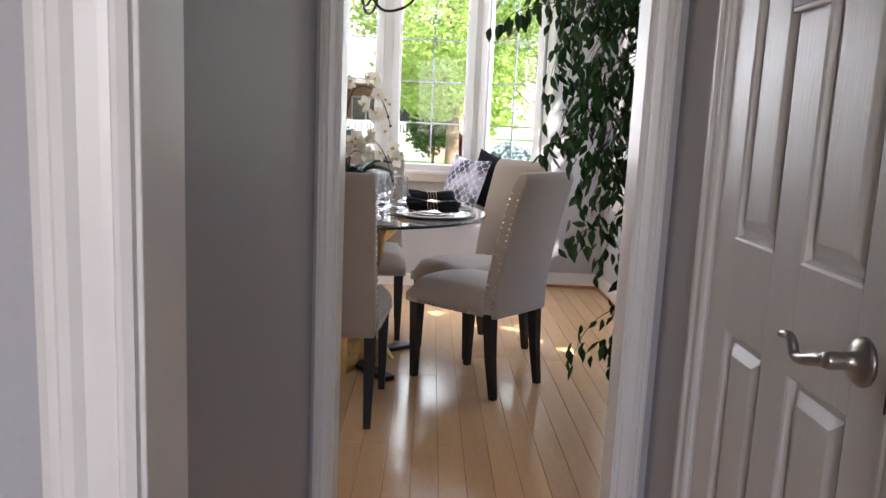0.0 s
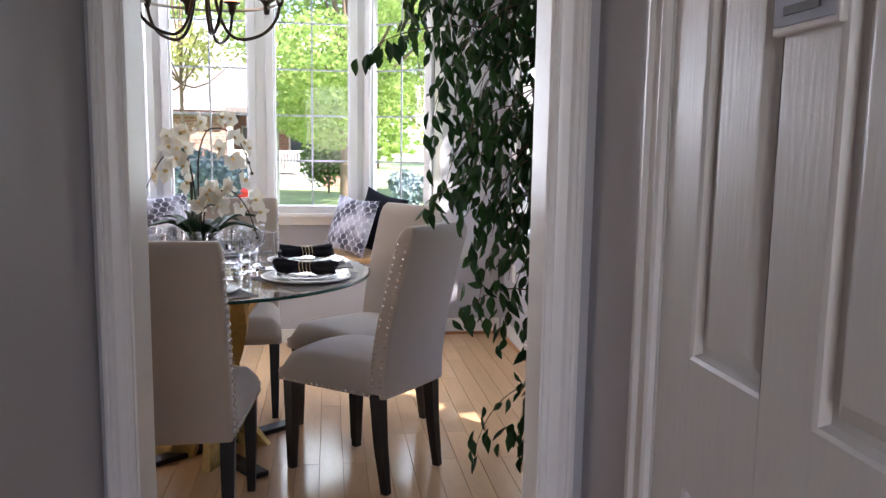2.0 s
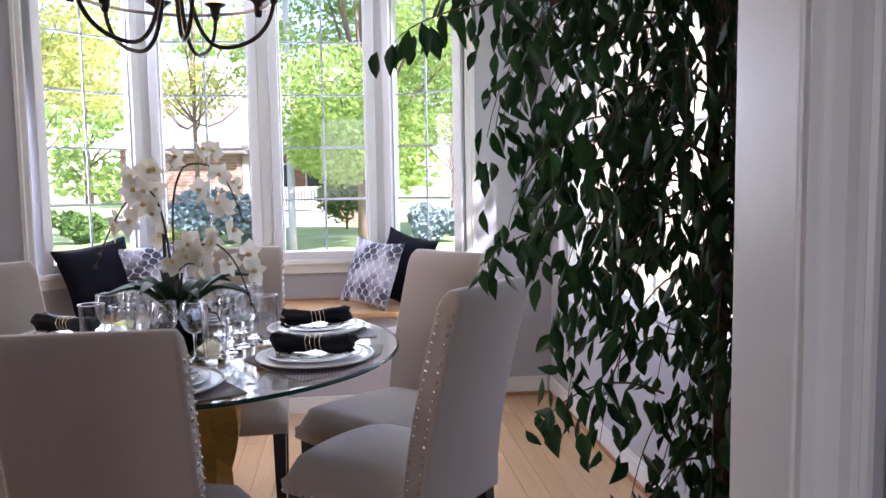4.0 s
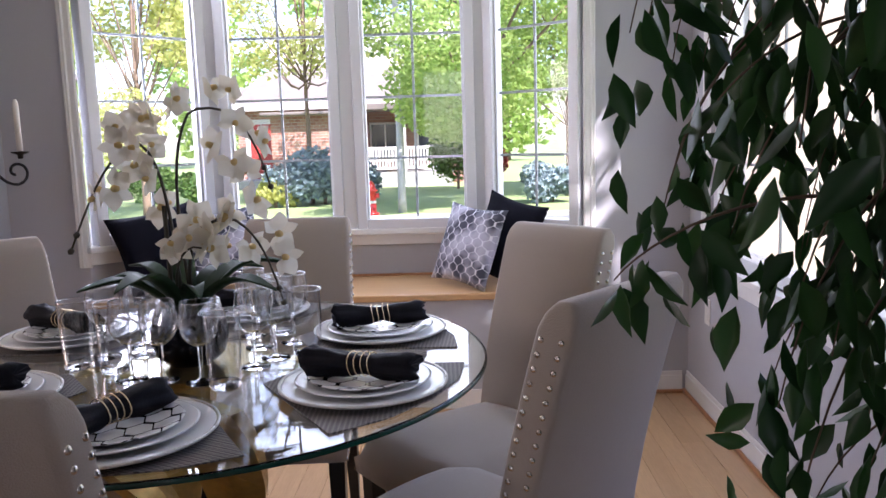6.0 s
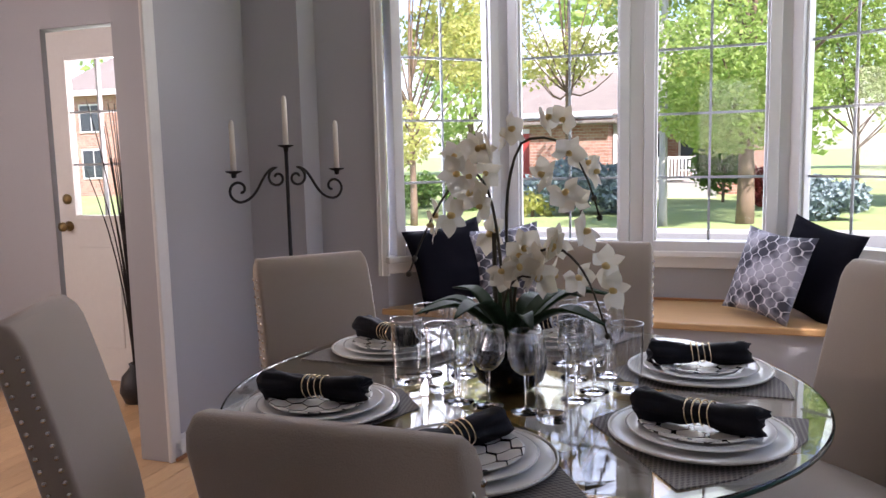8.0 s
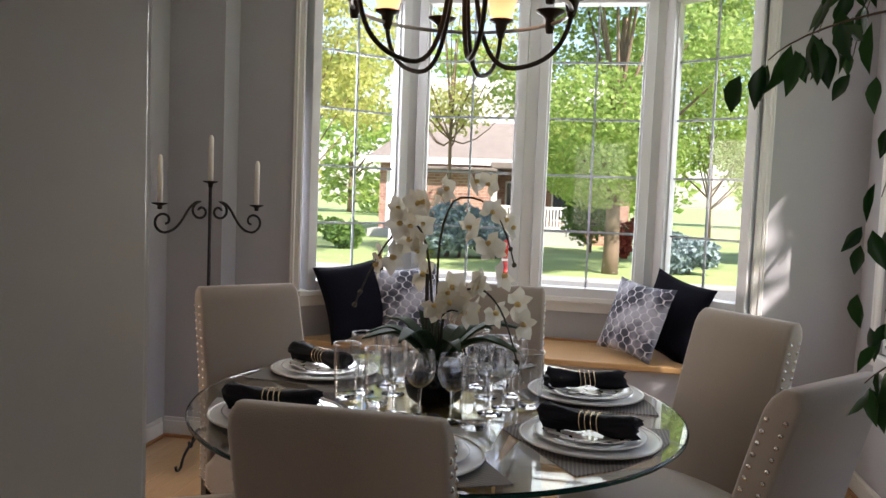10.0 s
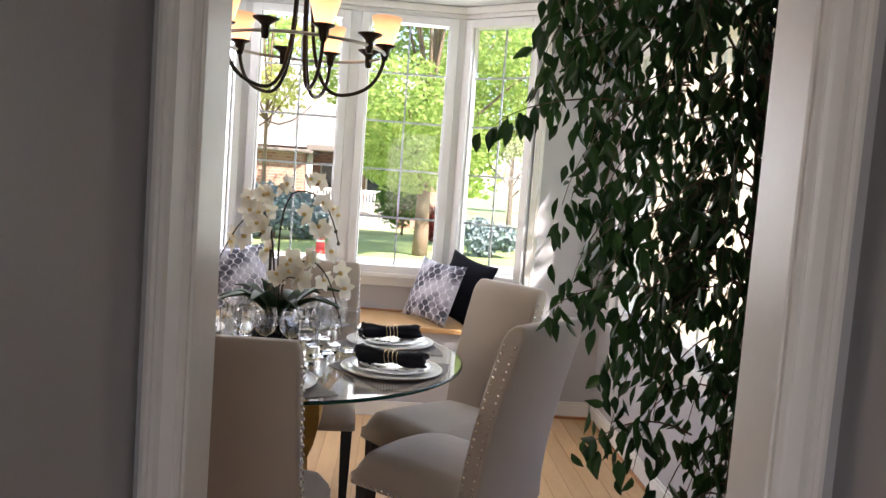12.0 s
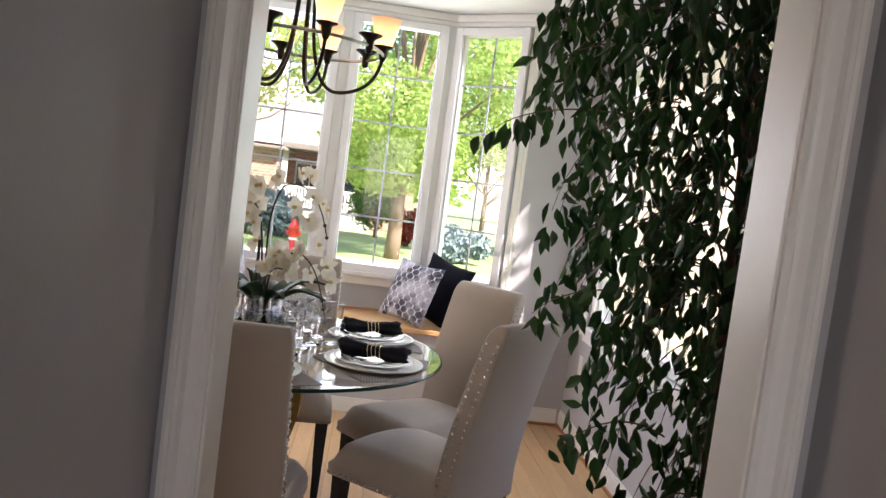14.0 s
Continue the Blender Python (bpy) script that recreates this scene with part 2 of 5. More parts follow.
M_POT = mat("glazed_pot", (0.10, 0.08, 0.07), 0.4, var=0.15)
M_SHADE = emit_mat("alabaster_shade_lit", (1.0, 0.44, 0.18), 0.34, (0.70, 0.46, 0.33))
_n, _l = M_SHADE.node_tree.nodes, M_SHADE.node_tree.links
_tc, _sp, _mr = _n.new("ShaderNodeTexCoord"), _n.new("ShaderNodeSeparateXYZ"), _n.new("ShaderNodeMapRange")
_mr.inputs["From Min"].default_value, _mr.inputs["From Max"].default_value = 1.855, 1.935
_mr.inputs["To Min"].default_value, _mr.inputs["To Max"].default_value = 0.95, 0.22
_l.new(_tc.outputs["Object"], _sp.inputs[0])
_l.new(_sp.outputs["Z"], _mr.inputs["Value"])
_l.new(_mr.outputs[0], _n["Principled BSDF"].inputs["Emission Strength"])
M_WAX = mat("ivory_candle_wax", (0.80, 0.77, 0.70), 0.5, var=0.03, bump=0.02)
M_SWITCH = mat("switch_plastic", (0.78, 0.77, 0.74), 0.35, var=0.01, bump=0)
M_SIGN = mat("sign_grey", (0.33, 0.34, 0.40), 0.5)
M_SIGNTEXT = mat("sign_dark", (0.05, 0.045, 0.05), 0.5)
M_TWIG = mat("dark_twigs", (0.02, 0.014, 0.012), 0.7, var=0.3)
M_BRASS = mat("aged_brass", (0.30, 0.22, 0.10), 0.35, 1.0, var=0.1)
# outdoors
M_GRASS = mat("lawn", (0.25, 0.32, 0.12), 0.95, var=0.3, scale=0.7, grain=30, bump=0.4)
M_ROAD = mat("asphalt", (0.17, 0.17, 0.17), 0.95, var=0.12, scale=0.4, grain=50, bump=0.2)
M_CONC = mat("concrete_walk", (0.42, 0.41, 0.38), 0.9, var=0.1, scale=1.2, grain=40, bump=0.15)
M_BRICK = brick_mat("house_brick")
M_BRICKPALE = mat("pale_brick", (0.62, 0.50, 0.40), 0.9, var=0.12, scale=4, grain=14, bump=0.3)
M_ROOF = mat("asphalt_shingle", (0.20, 0.17, 0.15), 0.95, var=0.25, scale=3, grain=40, bump=0.3)
M_SIDING = mat("house_white_trim", (0.72, 0.71, 0.68), 0.6, var=0.03)
M_REDDOOR = mat("red_house_door", (0.40, 0.05, 0.04), 0.45, var=0.06)
M_DARKGLASS = mat("house_window_glass", (0.04, 0.05, 0.06), 0.05, var=0.2)
M_LEAFA = island_mat("maple_leaf", (0.26, 0.40, 0.09), (0.46, 0.56, 0.18), 0.6, 0.6)
M_LEAFB = island_mat("yellow_green_leaf", (0.46, 0.50, 0.14), (0.66, 0.64, 0.24), 0.6, 0.62)
M_SPRUCE = island_mat("blue_spruce_needles", (0.16, 0.22, 0.23), (0.26, 0.33, 0.34), 0.8)
M_SHRUB = island_mat("shrub_leaf", (0.06, 0.14, 0.03), (0.16, 0.26, 0.05), 0.7, 0.3)
M_REDSHRUB = island_mat("red_shrub_leaf", (0.22, 0.025, 0.02), (0.34, 0.06, 0.045), 0.7, 0.3)
M_TRUNK = mat("tree_bark", (0.20, 0.14, 0.095), 0.95, var=0.3, scale=5, grain=30, bump=0.6)
M_HYDRANT = mat("hydrant_red", (0.62, 0.04, 0.03), 0.4, var=0.08)


# ---- mesh helpers ----
def finish(name, bm, material, parent=None, label="", smooth=False, place=None):
    me = bpy.data.meshes.new(name)
    bm.normal_update()
    if smooth:
        for f in bm.faces:
            f.smooth = True
    bm.to_mesh(me)
    bm.free()
    me.materials.append(material)
    ob = new(name, me)
    if parent is not None:
        ob.parent = parent
    if place is not None:
        ob.matrix_basis = place
    if label:
        tagged(ob, label)
    return ob


def part(name, bm, material, parent, label="", smooth=False, place=None):
    return finish(name, bm, material, parent, label, smooth, place)


def thing(name, label, category, group="", kind="", place=None):
    ob = new(name)
    ob.empty_display_size = 0.1
    if place is not None:
        ob.matrix_basis = place
    return tagged(ob, label, category, group, kind)


def box(x0, x1, y0, y1, z0, z1, r=0.0, bm=None, m=None, seg=2):
    b = bmesh.new()
    bmesh.ops.create_cube(b, size=1.0)
    for v in b.verts:
        v.co = Vector(((x0 + x1) / 2 + v.co.x * (x1 - x0), (y0 + y1) / 2 + v.co.y * (y1 - y0), (z0 + z1) / 2 + v.co.z * (z1 - z0)))
    if r > 0:
        bmesh.ops.bevel(b, geom=b.edges[:], offset=r, segments=seg, affect='EDGES', profile=0.5)
    if m is not None:
        bmesh.ops.transform(b, matrix=m, verts=b.verts)
    return merge(bm, b)


def merge(bm, b):
    if bm is None:
        return b
    me = bpy.data.meshes.new("tmp")
    b.to_mesh(me)
    b.free()
    bm.from_mesh(me)
    bpy.data.meshes.remove(me)
    return bm


def lathe(profile, seg=28, bm=None, m=None):
    b = bmesh.new()
    rings = []
    for r, z in profile:
        if r < 1e-5:
            rings.append([b.verts.new((0, 0, z))])
        else:
            rings.append([b.verts.new((r * math.cos(2 * math.pi * i / seg), r * math.sin(2 * math.pi * i / seg), z)) for i in range(seg)])
    for a, c in zip(rings, rings[1:]):
        for i in range(seg):
            j = (i + 1) % seg
            if len(a) == 1 and len(c) == 1:
                continue
            if len(a) == 1:
                b.faces.new((a[0], c[j], c[i]))
            elif len(c) == 1:
                b.faces.new((a[i], a[j], c[0]))
            else:
                b.faces.new((a[i], a[j], c[j], c[i]))
    bmesh.ops.recalc_face_normals(b, faces=b.faces[:])
    if m is not None:
        bmesh.ops.transform(b, matrix=m, verts=b.verts)
    return merge(bm, b)


def tube(points, radius, seg=8, bm=None, taper=1.0):
    b = bmesh.new()
    pts = [Vector(p) for p in points]
    rings = []
    up = Vector((0.13, 0.21, 0.97))
    for i, p in enumerate(pts):
        t = (pts[min(i + 1, len(pts) - 1)] - pts[max(i - 1, 0)]).normalized()
        if abs(t.dot(up)) > 0.98:
            up = Vector((0.9, 0.3, 0.1)).normalized()
        n = (up - t * up.dot(t)).normalized()
        up = n
        w = t.cross(n)
        k = i / max(1, len(pts) - 1)
        r = radius * (1 + (taper - 1) * k)
        rings.append([b.verts.new(p + (n * math.cos(2 * math.pi * j / seg) + w * math.sin(2 * math.pi * j / seg)) * r) for j in range(seg)])
    for a, c in zip(rings, rings[1:]):
        for i in range(seg):
            j = (i + 1) % seg
            b.faces.new((a[i], a[j], c[j], c[i]))
    b.faces.new(rings[0][::-1])
    b.faces.new(rings[-1])
    return merge(bm, b)


def bez(p0, p1, p2, p3, n=14):
    p0, p1, p2, p3 = map(Vector, (p0, p1, p2, p3))
    out = []
    for i in range(n + 1):
        t = i / n
        s = 1 - t
        out.append(p0 * s ** 3 + p1 * 3 * s * s * t + p2 * 3 * s * t * t + p3 * t ** 3)
    return out


def prism(poly, z0, z1, bm=None):
    """Upright block over a plan polygon."""
    b = bmesh.new()
    lo = [b.verts.new((x, y, z0)) for x, y in poly]
    hi = [b.verts.new((x, y, z1)) for x, y in poly]
    b.faces.new(lo[::-1])
    b.faces.new(hi)
    for i in range(len(poly)):
        j = (i + 1) % len(poly)
        b.faces.new((lo[i], lo[j], hi[j], hi[i]))
    bmesh.ops.recalc_face_normals(b, faces=b.faces[:])
    return merge(bm, b)


def structure(name, bm, material, label, category):
    return tagged(finish(name, bm, material), label, category, kind="structure")


# ---- the plan ----
WALL_Y0, WALL_Y1 = 0.878, 0.995      # wall with the doorway into the dining room
WALL_R0, WALL_R1 = 0.893, 0.992      # its stretch east of the doorway
OPEN_X0, OPEN_X1 = 0.090, 0.800
HALL_X0, HALL_X1 = 0.030, 0.889
FRONT_Y0, FRONT_Y1 = -0.45, -0.36    # first doorway, behind the start
ROOM_X0, ROOM_X1 = -1.85, 1.60
END_E, END_W = 4.69, 4.55
CEIL = 2.52
H_DOOR = 2.05

# ---- floors and ceilings ----
structure("floor", box(-4.3, 1.75, -4.1, 5.2, -0.12, -0.006), M_GAP, "dark bed beneath the bamboo planks of the rooms", "floor")
structure("ceiling", box(-4.3, 1.75, -4.1, 5.35, CEIL, CEIL + 0.12), M_CEIL, "smooth white painted ceiling over rooms and bay", "ceiling")

# ---- walls ----
b = box(ROOM_X0 - 0.15, OPEN_X0 - 0.02, WALL_Y0, WALL_Y1, 0, CEIL)
box(OPEN_X1 + 0.02, ROOM_X1 + 0.15, WALL_R0, WALL_R1, 0, CEIL, bm=b)
box(OPEN_X0 - 0.02, OPEN_X1 + 0.02, WALL_Y0, WALL_Y1, H_DOOR, CEIL, bm=b)
structure("wall_south", b, M_WALL, "grey painted wall with the cased doorway", "wall")
b = box(HALL_X0 - 0.12, HALL_X0, FRONT_Y1, WALL_Y0, 0, CEIL)
structure("wall_hall_west", b, M_WALL, "grey painted hallway wall, softly shaded", "wall")
DOOR_Y0, DOOR_Y1 = -0.062, 0.575
b = box(HALL_X1, HALL_X1 + 0.13, DOOR_Y1 + 0.012, WALL_R0, 0, CEIL)
box(HALL_X1, HALL_X1 + 0.13, FRONT_Y0, DOOR_Y0 - 0.012, 0, CEIL, bm=b)
box(HALL_X1, HALL_X1 + 0.13, DOOR_Y0 - 0.012, DOOR_Y1 + 0.012, H_DOOR + 0.012, CEIL, bm=b)
structure("wall_hall_east", b, M_WALL, "grey painted hallway wall around a closet door", "wall")
b = box(-4.2, 0.088, FRONT_Y0, FRONT_Y1, 0, CEIL)
box(0.85, 1.75, FRONT_Y0, FRONT_Y1, 0, CEIL, bm=b)
box(0.088, 0.85, FRONT_Y0, FRONT_Y1, H_DOOR, CEIL, bm=b)
box(1.65, 1.75, FRONT_Y1, WALL_R0, 0, CEIL, bm=b)
structure("wall_hall_south", b, M_WALL, "grey painted wall with a white cased opening", "wall")
# room behind is never seen; added with an opening for the hall's light
b = box(-4.2, -0.6, -4.1, -4.0, 0, CEIL)
box(1.0, 1.75, -4.1, -4.0, 0, CEIL, bm=b)
box(-0.6, 1.0, -4.1, -4.0, 0, 0.85, bm=b)
box(-0.6, 1.0, -4.1, -4.0, 2.35, CEIL, bm=b)
box(1.65, 1.75, -4.0, FRONT_Y0, 0, CEIL, bm=b)
box(-4.3, -4.2, -4.1, 5.0, 0, CEIL, bm=b)
structure("wall_unseen_back_room", b, M_WALL, "plain grey walls of an added, unseen room behind", "wall")
# east wall of the dining room, with its window
SW_Y0, SW_Y1, SW_Z0, SW_Z1 = 2.30, 4.40, 0.70, 2.22
b = box(ROOM_X1, ROOM_X1 + 0.15, WALL_Y1, SW_Y0, 0, CEIL)
box(ROOM_X1, ROOM_X1 + 0.15, SW_Y1, END_E + 0.2, 0, CEIL, bm=b)
box(ROOM_X1, ROOM_X1 + 0.15, SW_Y0, SW_Y1, 0, SW_Z0, bm=b)
box(ROOM_X1, ROOM_X1 + 0.15, SW_Y0, SW_Y1, SW_Z1, CEIL, bm=b)
structure("wall_east", b, M_WALL, "grey painted wall with the bright side window", "wall")
# west wall, wide opening to the foyer
FO_Y0, FO_Y1 = 1.75, 3.69
b = box(ROOM_X0 - 0.15, ROOM_X0, WALL_Y1, FO_Y0, 0, CEIL)
box(ROOM_X0 - 0.15, ROOM_X0, FO_Y1, END_W + 0.15, 0, CEIL, bm=b)
box(ROOM_X0 - 0.15, ROOM_X0, FO_Y0, FO_Y1, 2.32, CEIL, bm=b)
structure("wall_west", b, M_WALL, "light grey wall ending at the foyer opening", "wall")
# bay: end walls and the low wall under the windows
BX0, BX1 = -0.735, 0.665              # ends of the flat front
BY = 5.03
EX, EYE_ = 1.115, END_E
WX, WYE = -1.19, END_W
b = prism([(EX, END_E), (ROOM_X1 + 0.15, END_E), (ROOM_X1 + 0.15, END_E + 0.2), (EX + 0.10, END_E + 0.2)], 0, CEIL)
structure("wall_bay_east", b, M_WALL, "grey end wall between bay window and corner, sun dappled", "wall")
b = prism([(WX, END_W), (WX - 0.10, END_W + 0.2), (ROOM_X0 - 0.15, END_W + 0.2), (ROOM_X0 - 0.15, END_W)], 0, CEIL)
box(ROOM_X0, -1.545, 4.385, END_W, 0, CEIL, bm=b)
structure("wall_bay_west", b, M_WALL, "dark grey end wall with a shallow pilaster", "wall")
Z_SILL = 0.785
b = prism([(WX, WYE), (BX0, BY), (BX1, BY), (EX, END_E), (EX + 0.12, END_E + 0.1), (BX1 + 0.06, BY + 0.14), (BX0 - 0.06, BY + 0.14), (WX - 0.12, WYE + 0.1)], 0, Z_SILL - 0.02)
structure("wall_bay_low", b, M_WALL, "low grey wall beneath the bay windows", "wall")
b = prism([(WX, WYE), (BX0, BY), (BX1, BY), (EX, END_E), (EX + 0.12, END_E + 0.1), (BX1 + 0.06, BY + 0.14), (BX0 - 0.06, BY + 0.14), (WX - 0.12, WYE + 0.1)], 2.44, CEIL)
structure("wall_bay_head", b, M_WHITE, "white header above the bay windows", "wall")
# foyer
b = box(-4.2, -3.36, 4.62, 4.76, 0, CEIL)
box(-2.42, ROOM_X0 - 0.15, 4.62, 4.76, 0, CEIL, bm=b)
box(-3.36, -2.42, 4.62, 4.76, 2.06, CEIL, bm=b)
box(-4.2, ROOM_X0 - 0.15, 0.965, 1.06, 0, CEIL, bm=b)
structure("wall_foyer", b, M_WALL, "pale walls of the entrance foyer", "wall")


# ---- trim ----
def casing_profile(w, t):
    """Half-round and stepped section of a door casing, across w, standing t proud."""
    return [(0, 0), (0, t * 0.55), (w * 0.10, t * 0.75), (w * 0.16, t * 0.75), (w * 0.20, t * 0.55), (w * 0.30, t * 0.62), (w * 0.52, t * 0.70),
            (w * 0.62, t), (w * 0.74, t), (w * 0.80, t * 0.82), (w * 0.88, t * 0.95), (w, t * 0.8), (w, 0)]


def casing_bar(length, w, t, m):
    """A length of casing: across x, proud along -y, running up z, then moved by m."""
    b = bmesh.new()
    pr = casing_profile(w, t)
    lo = [b.verts.new((x, -y, 0)) for x, y in pr]
    hi = [b.verts.new((x, -y, length)) for x, y in pr]
    for i in range(len(pr)):
        j = (i + 1) % len(pr)
        b.faces.new((lo[i], lo[j], hi[j], hi[i]))
    b.faces.new(lo[::-1])
    b.faces.new(hi)
    bmesh.ops.recalc_face_normals(b, faces=b.faces[:])
    bmesh.ops.transform(b, matrix=m, verts=b.verts)
    return b


def cased(name, label, x0, x1, y0, y1, height, w, sides):
    """White jamb lining and casings of an opening in a wall that runs along x."""
    root = thing(name, label, "door frame", kind="structure")
    part("jamb", box(x0 - 0.018, x0, y0 - 0.003, y1 + 0.003, 0, height, 0.002), M_WHITE, root)
    part("jamb", box(x1, x1 + 0.018, y0 - 0.003, y1 + 0.003, 0, height, 0.002), M_WHITE, root)
    part("head_jamb", box(x0 - 0.018, x1 + 0.018, y0 - 0.003, y1 + 0.003, height, height + 0.018, 0.002), M_WHITE, root)
    for s in sides:
        if s == "near":
            part("casing", casing_bar(height + w, w, 0.02, pose(x1 + 0.004, y0, 0)), M_WHITE, root)
            part("casing", casing_bar(height + w, w, 0.02, Matrix.Translation((x0 - 0.004, y0, 0)) @ Matrix.Scale(-1, 4, (1, 0, 0))), M_WHITE, root)
            part("head_casing", box(x0 - 0.004, x1 + 0.004, y0 - 0.018, y0, height + 0.004, height + w, 0.003), M_WHITE, root)
        else:
            part("casing", casing_bar(height + w, w, 0.02, Matrix.Translation((x1 + 0.004, y1, 0)) @ Matrix.Scale(-1, 4, (0, 1, 0))), M_WHITE, root)
            part("casing", casing_bar(height + w, w, 0.02, pose(x0 - 0.004, y1, 0, 0, 0, 180)), M_WHITE, root)
            part("head_casing", box(x0 - 0.004, x1 + 0.004, y1, y1 + 0.018, height + 0.004, height + w, 0.003), M_WHITE, root)
    return root


df = thing("door_frame_1", "white painted doorway with moulded casing into the dining room", "door frame", kind="structure")
part("jamb", box(OPEN_X0 - 0.018, OPEN_X0, WALL_Y0 - 0.003, WALL_Y1 + 0.003, 0, H_DOOR, 0.002), M_WHITE, df)
part("jamb", box(OPEN_X1, OPEN_X1 + 0.018, WALL_R0 - 0.003, WALL_R1 + 0.003, 0, H_DOOR, 0.002), M_WHITE, df)
part("head_jamb", box(OPEN_X0 - 0.018, OPEN_X1 + 0.018, WALL_Y0, WALL_R1, H_DOOR, H_DOOR + 0.018, 0.002), M_WHITE, df)
part("casing", casing_bar(H_DOOR + 0.075, 0.075, 0.02, Matrix.Translation((OPEN_X1 + 0.004, WALL_R1, 0)) @ Matrix.Scale(-1, 4, (0, 1, 0))), M_WHITE, df)
part("casing", casing_bar(H_DOOR + 0.075, 0.075, 0.02, pose(OPEN_X0 - 0.004, WALL_Y1, 0, 0, 0, 180)), M_WHITE, df)
part("casing", casing_bar(H_DOOR + 0.075, 0.063, 0.02, pose(OPEN_X1 + 0.004, WALL_R0, 0)), M_WHITE, df)
part("casing", casing_bar(H_DOOR + 0.075, 0.046, 0.020, Matrix.Translation((OPEN_X0 - 0.004, WALL_Y0, 0)) @ Matrix.Scale(-1, 4, (1, 0, 0))), M_WHITE, df)
part("head_casing", box(OPEN_X0 - 0.004, OPEN_X1 + 0.004, WALL_Y0 - 0.018, WALL_Y0, H_DOOR + 0.004, H_DOOR + 0.075, 0.003), M_WHITE, df)
cased("door_frame_2", "white painted cased opening at the head of the hallway", 0.108, 0.832, FRONT_Y0, FRONT_Y1, H_DOOR, 0.064, ("near",))


def baseboard(x0, y0, x1, y1, name="baseboard"):
    """White baseboard with an oak shoe, its face to the left of the way from 0 to 1."""
    d = Vector((x1 - x0, y1 - y0, 0))
    ln = d.length
    ang = math.degrees(math.atan2(d.y, d.x))
    root = thing(name, "white baseboard with a reddish oak shoe moulding", "baseboard", kind="structure", place=pose(x0, y0, 0, 0, 0, ang))
    b = box(0, ln, 0, 0.012, 0.0, 0.085, 0.002)
    box(0, ln, 0.0, 0.007, 0.085, 0.105, 0.002, bm=b)
    part("board", b, M_WHITE, root)
    part("shoe_moulding", box(0, ln, 0.012, 0.028, 0.0, 0.018, 0.006), M_SHOE, root)


baseboard(ROOM_X1, WALL_R1, ROOM_X1, END_E)
baseboard(ROOM_X1 - 0.028, END_E, EX, END_E)
baseboard(-1.545, END_W, -1.545, 4.385)
baseboard(WX, END_W, -1.517, END_W)
baseboard(-1.517, 4.385, ROOM_X0 + 0.0, 4.385)
baseboard(ROOM_X0, 4.357, ROOM_X0, FO_Y1)
baseboard(OPEN_X0 - 0.09, WALL_Y1, ROOM_X0, WALL_Y1)
baseboard(ROOM_X0, FO_Y0, ROOM_X0, WALL_Y1)
baseboard(HALL_X0, WALL_Y0 - 0.02, HALL_X0, FRONT_Y1)
# corner post of the foyer opening
root = thing("foyer_opening_trim", "white corner trim at the end of the foyer wall", "trim", kind="structure")
part("corner_post", box(ROOM_X0 - 0.155, ROOM_X0 + 0.004, FO_Y1 - 0.012, FO_Y1, 0, 2.32, 0.002), M_WALL, root, "beige lit wall end")
part("corner_bead", box(ROOM_X0 - 0.008, ROOM_X0 + 0.012, FO_Y1 - 0.02, FO_Y1 + 0.05, 0, 2.36, 0.006), M_WHITE, root)
# crown in the bay
root = thing("crown_moulding", "white crown moulding round the bay ceiling", "trim", kind="structure")
for (ax, ay), (bx, by) in (((WX, WYE), (BX0, BY)), ((BX0, BY), (BX1, BY)), ((BX1, BY), (EX, END_E))):
    d = Vector((bx - ax, by - ay, 0))
    m = pose(ax, ay, 0, 0, 0, math.degrees(math.atan2(d.y, d.x)))
    b = box(-0.01, d.length + 0.01, -0.035, 0.0, CEIL - 0.05, CEIL - 0.004, 0.006, m=m)
    box(-0.005, d.length + 0.005, -0.02, 0.0, CEIL - 0.078, CEIL - 0.05, 0.005, bm=b, m=m)
    part("moulding", b, M_WHITE, root)


# ---- bay windows ----
GZ0, GZ1 = 0.845, 2.385


def window_unit(name, label, m, width, cols=2, rows=5, z0=GZ0, z1=GZ1, half=None):
    """A fixed window: frame, sash, pane and muntins. Glass in the plane y=0, seen from -y, x along the wall."""
    root = thing(name, label, "window", kind="structure", place=m)
    w = width / 2
    fo = 0.05
    for nm, a in (("window_frame", (-w - fo, -w, z0 - fo, z1 + fo)), ("window_frame", (w, w + fo, z0 - fo, z1 + fo))):
        part(nm, box(a[0], a[1], -0.045, 0.05, a[2], a[3], 0.004), M_VINYL, root)
    part("window_frame", box(-w, w, -0.045, 0.05, z1, z1 + fo, 0.004), M_VINYL, root)
    part("window_frame", box(-w, w, -0.045, 0.05, z0 - fo, z0, 0.004), M_VINYL, root)
    s = 0.012
    part("glazing_bead", box(-w, -w + s, -0.02, 0.01, z0, z1, 0.002), M_VINYL, root)
    part("glazing_bead", box(w - s, w, -0.02, 0.01, z0, z1, 0.002), M_VINYL, root)
    pane = part("pane", box(-w + 0.002, w - 0.002, 0.012, 0.016, z0 + 0.001, z1 - 0.001), M_PANE, root)
    pane.visible_shadow = False
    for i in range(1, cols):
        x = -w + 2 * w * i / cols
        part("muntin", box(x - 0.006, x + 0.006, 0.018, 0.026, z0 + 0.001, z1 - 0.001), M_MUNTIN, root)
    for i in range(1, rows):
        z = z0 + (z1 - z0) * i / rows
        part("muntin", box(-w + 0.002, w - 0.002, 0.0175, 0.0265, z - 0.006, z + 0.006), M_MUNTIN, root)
    return root


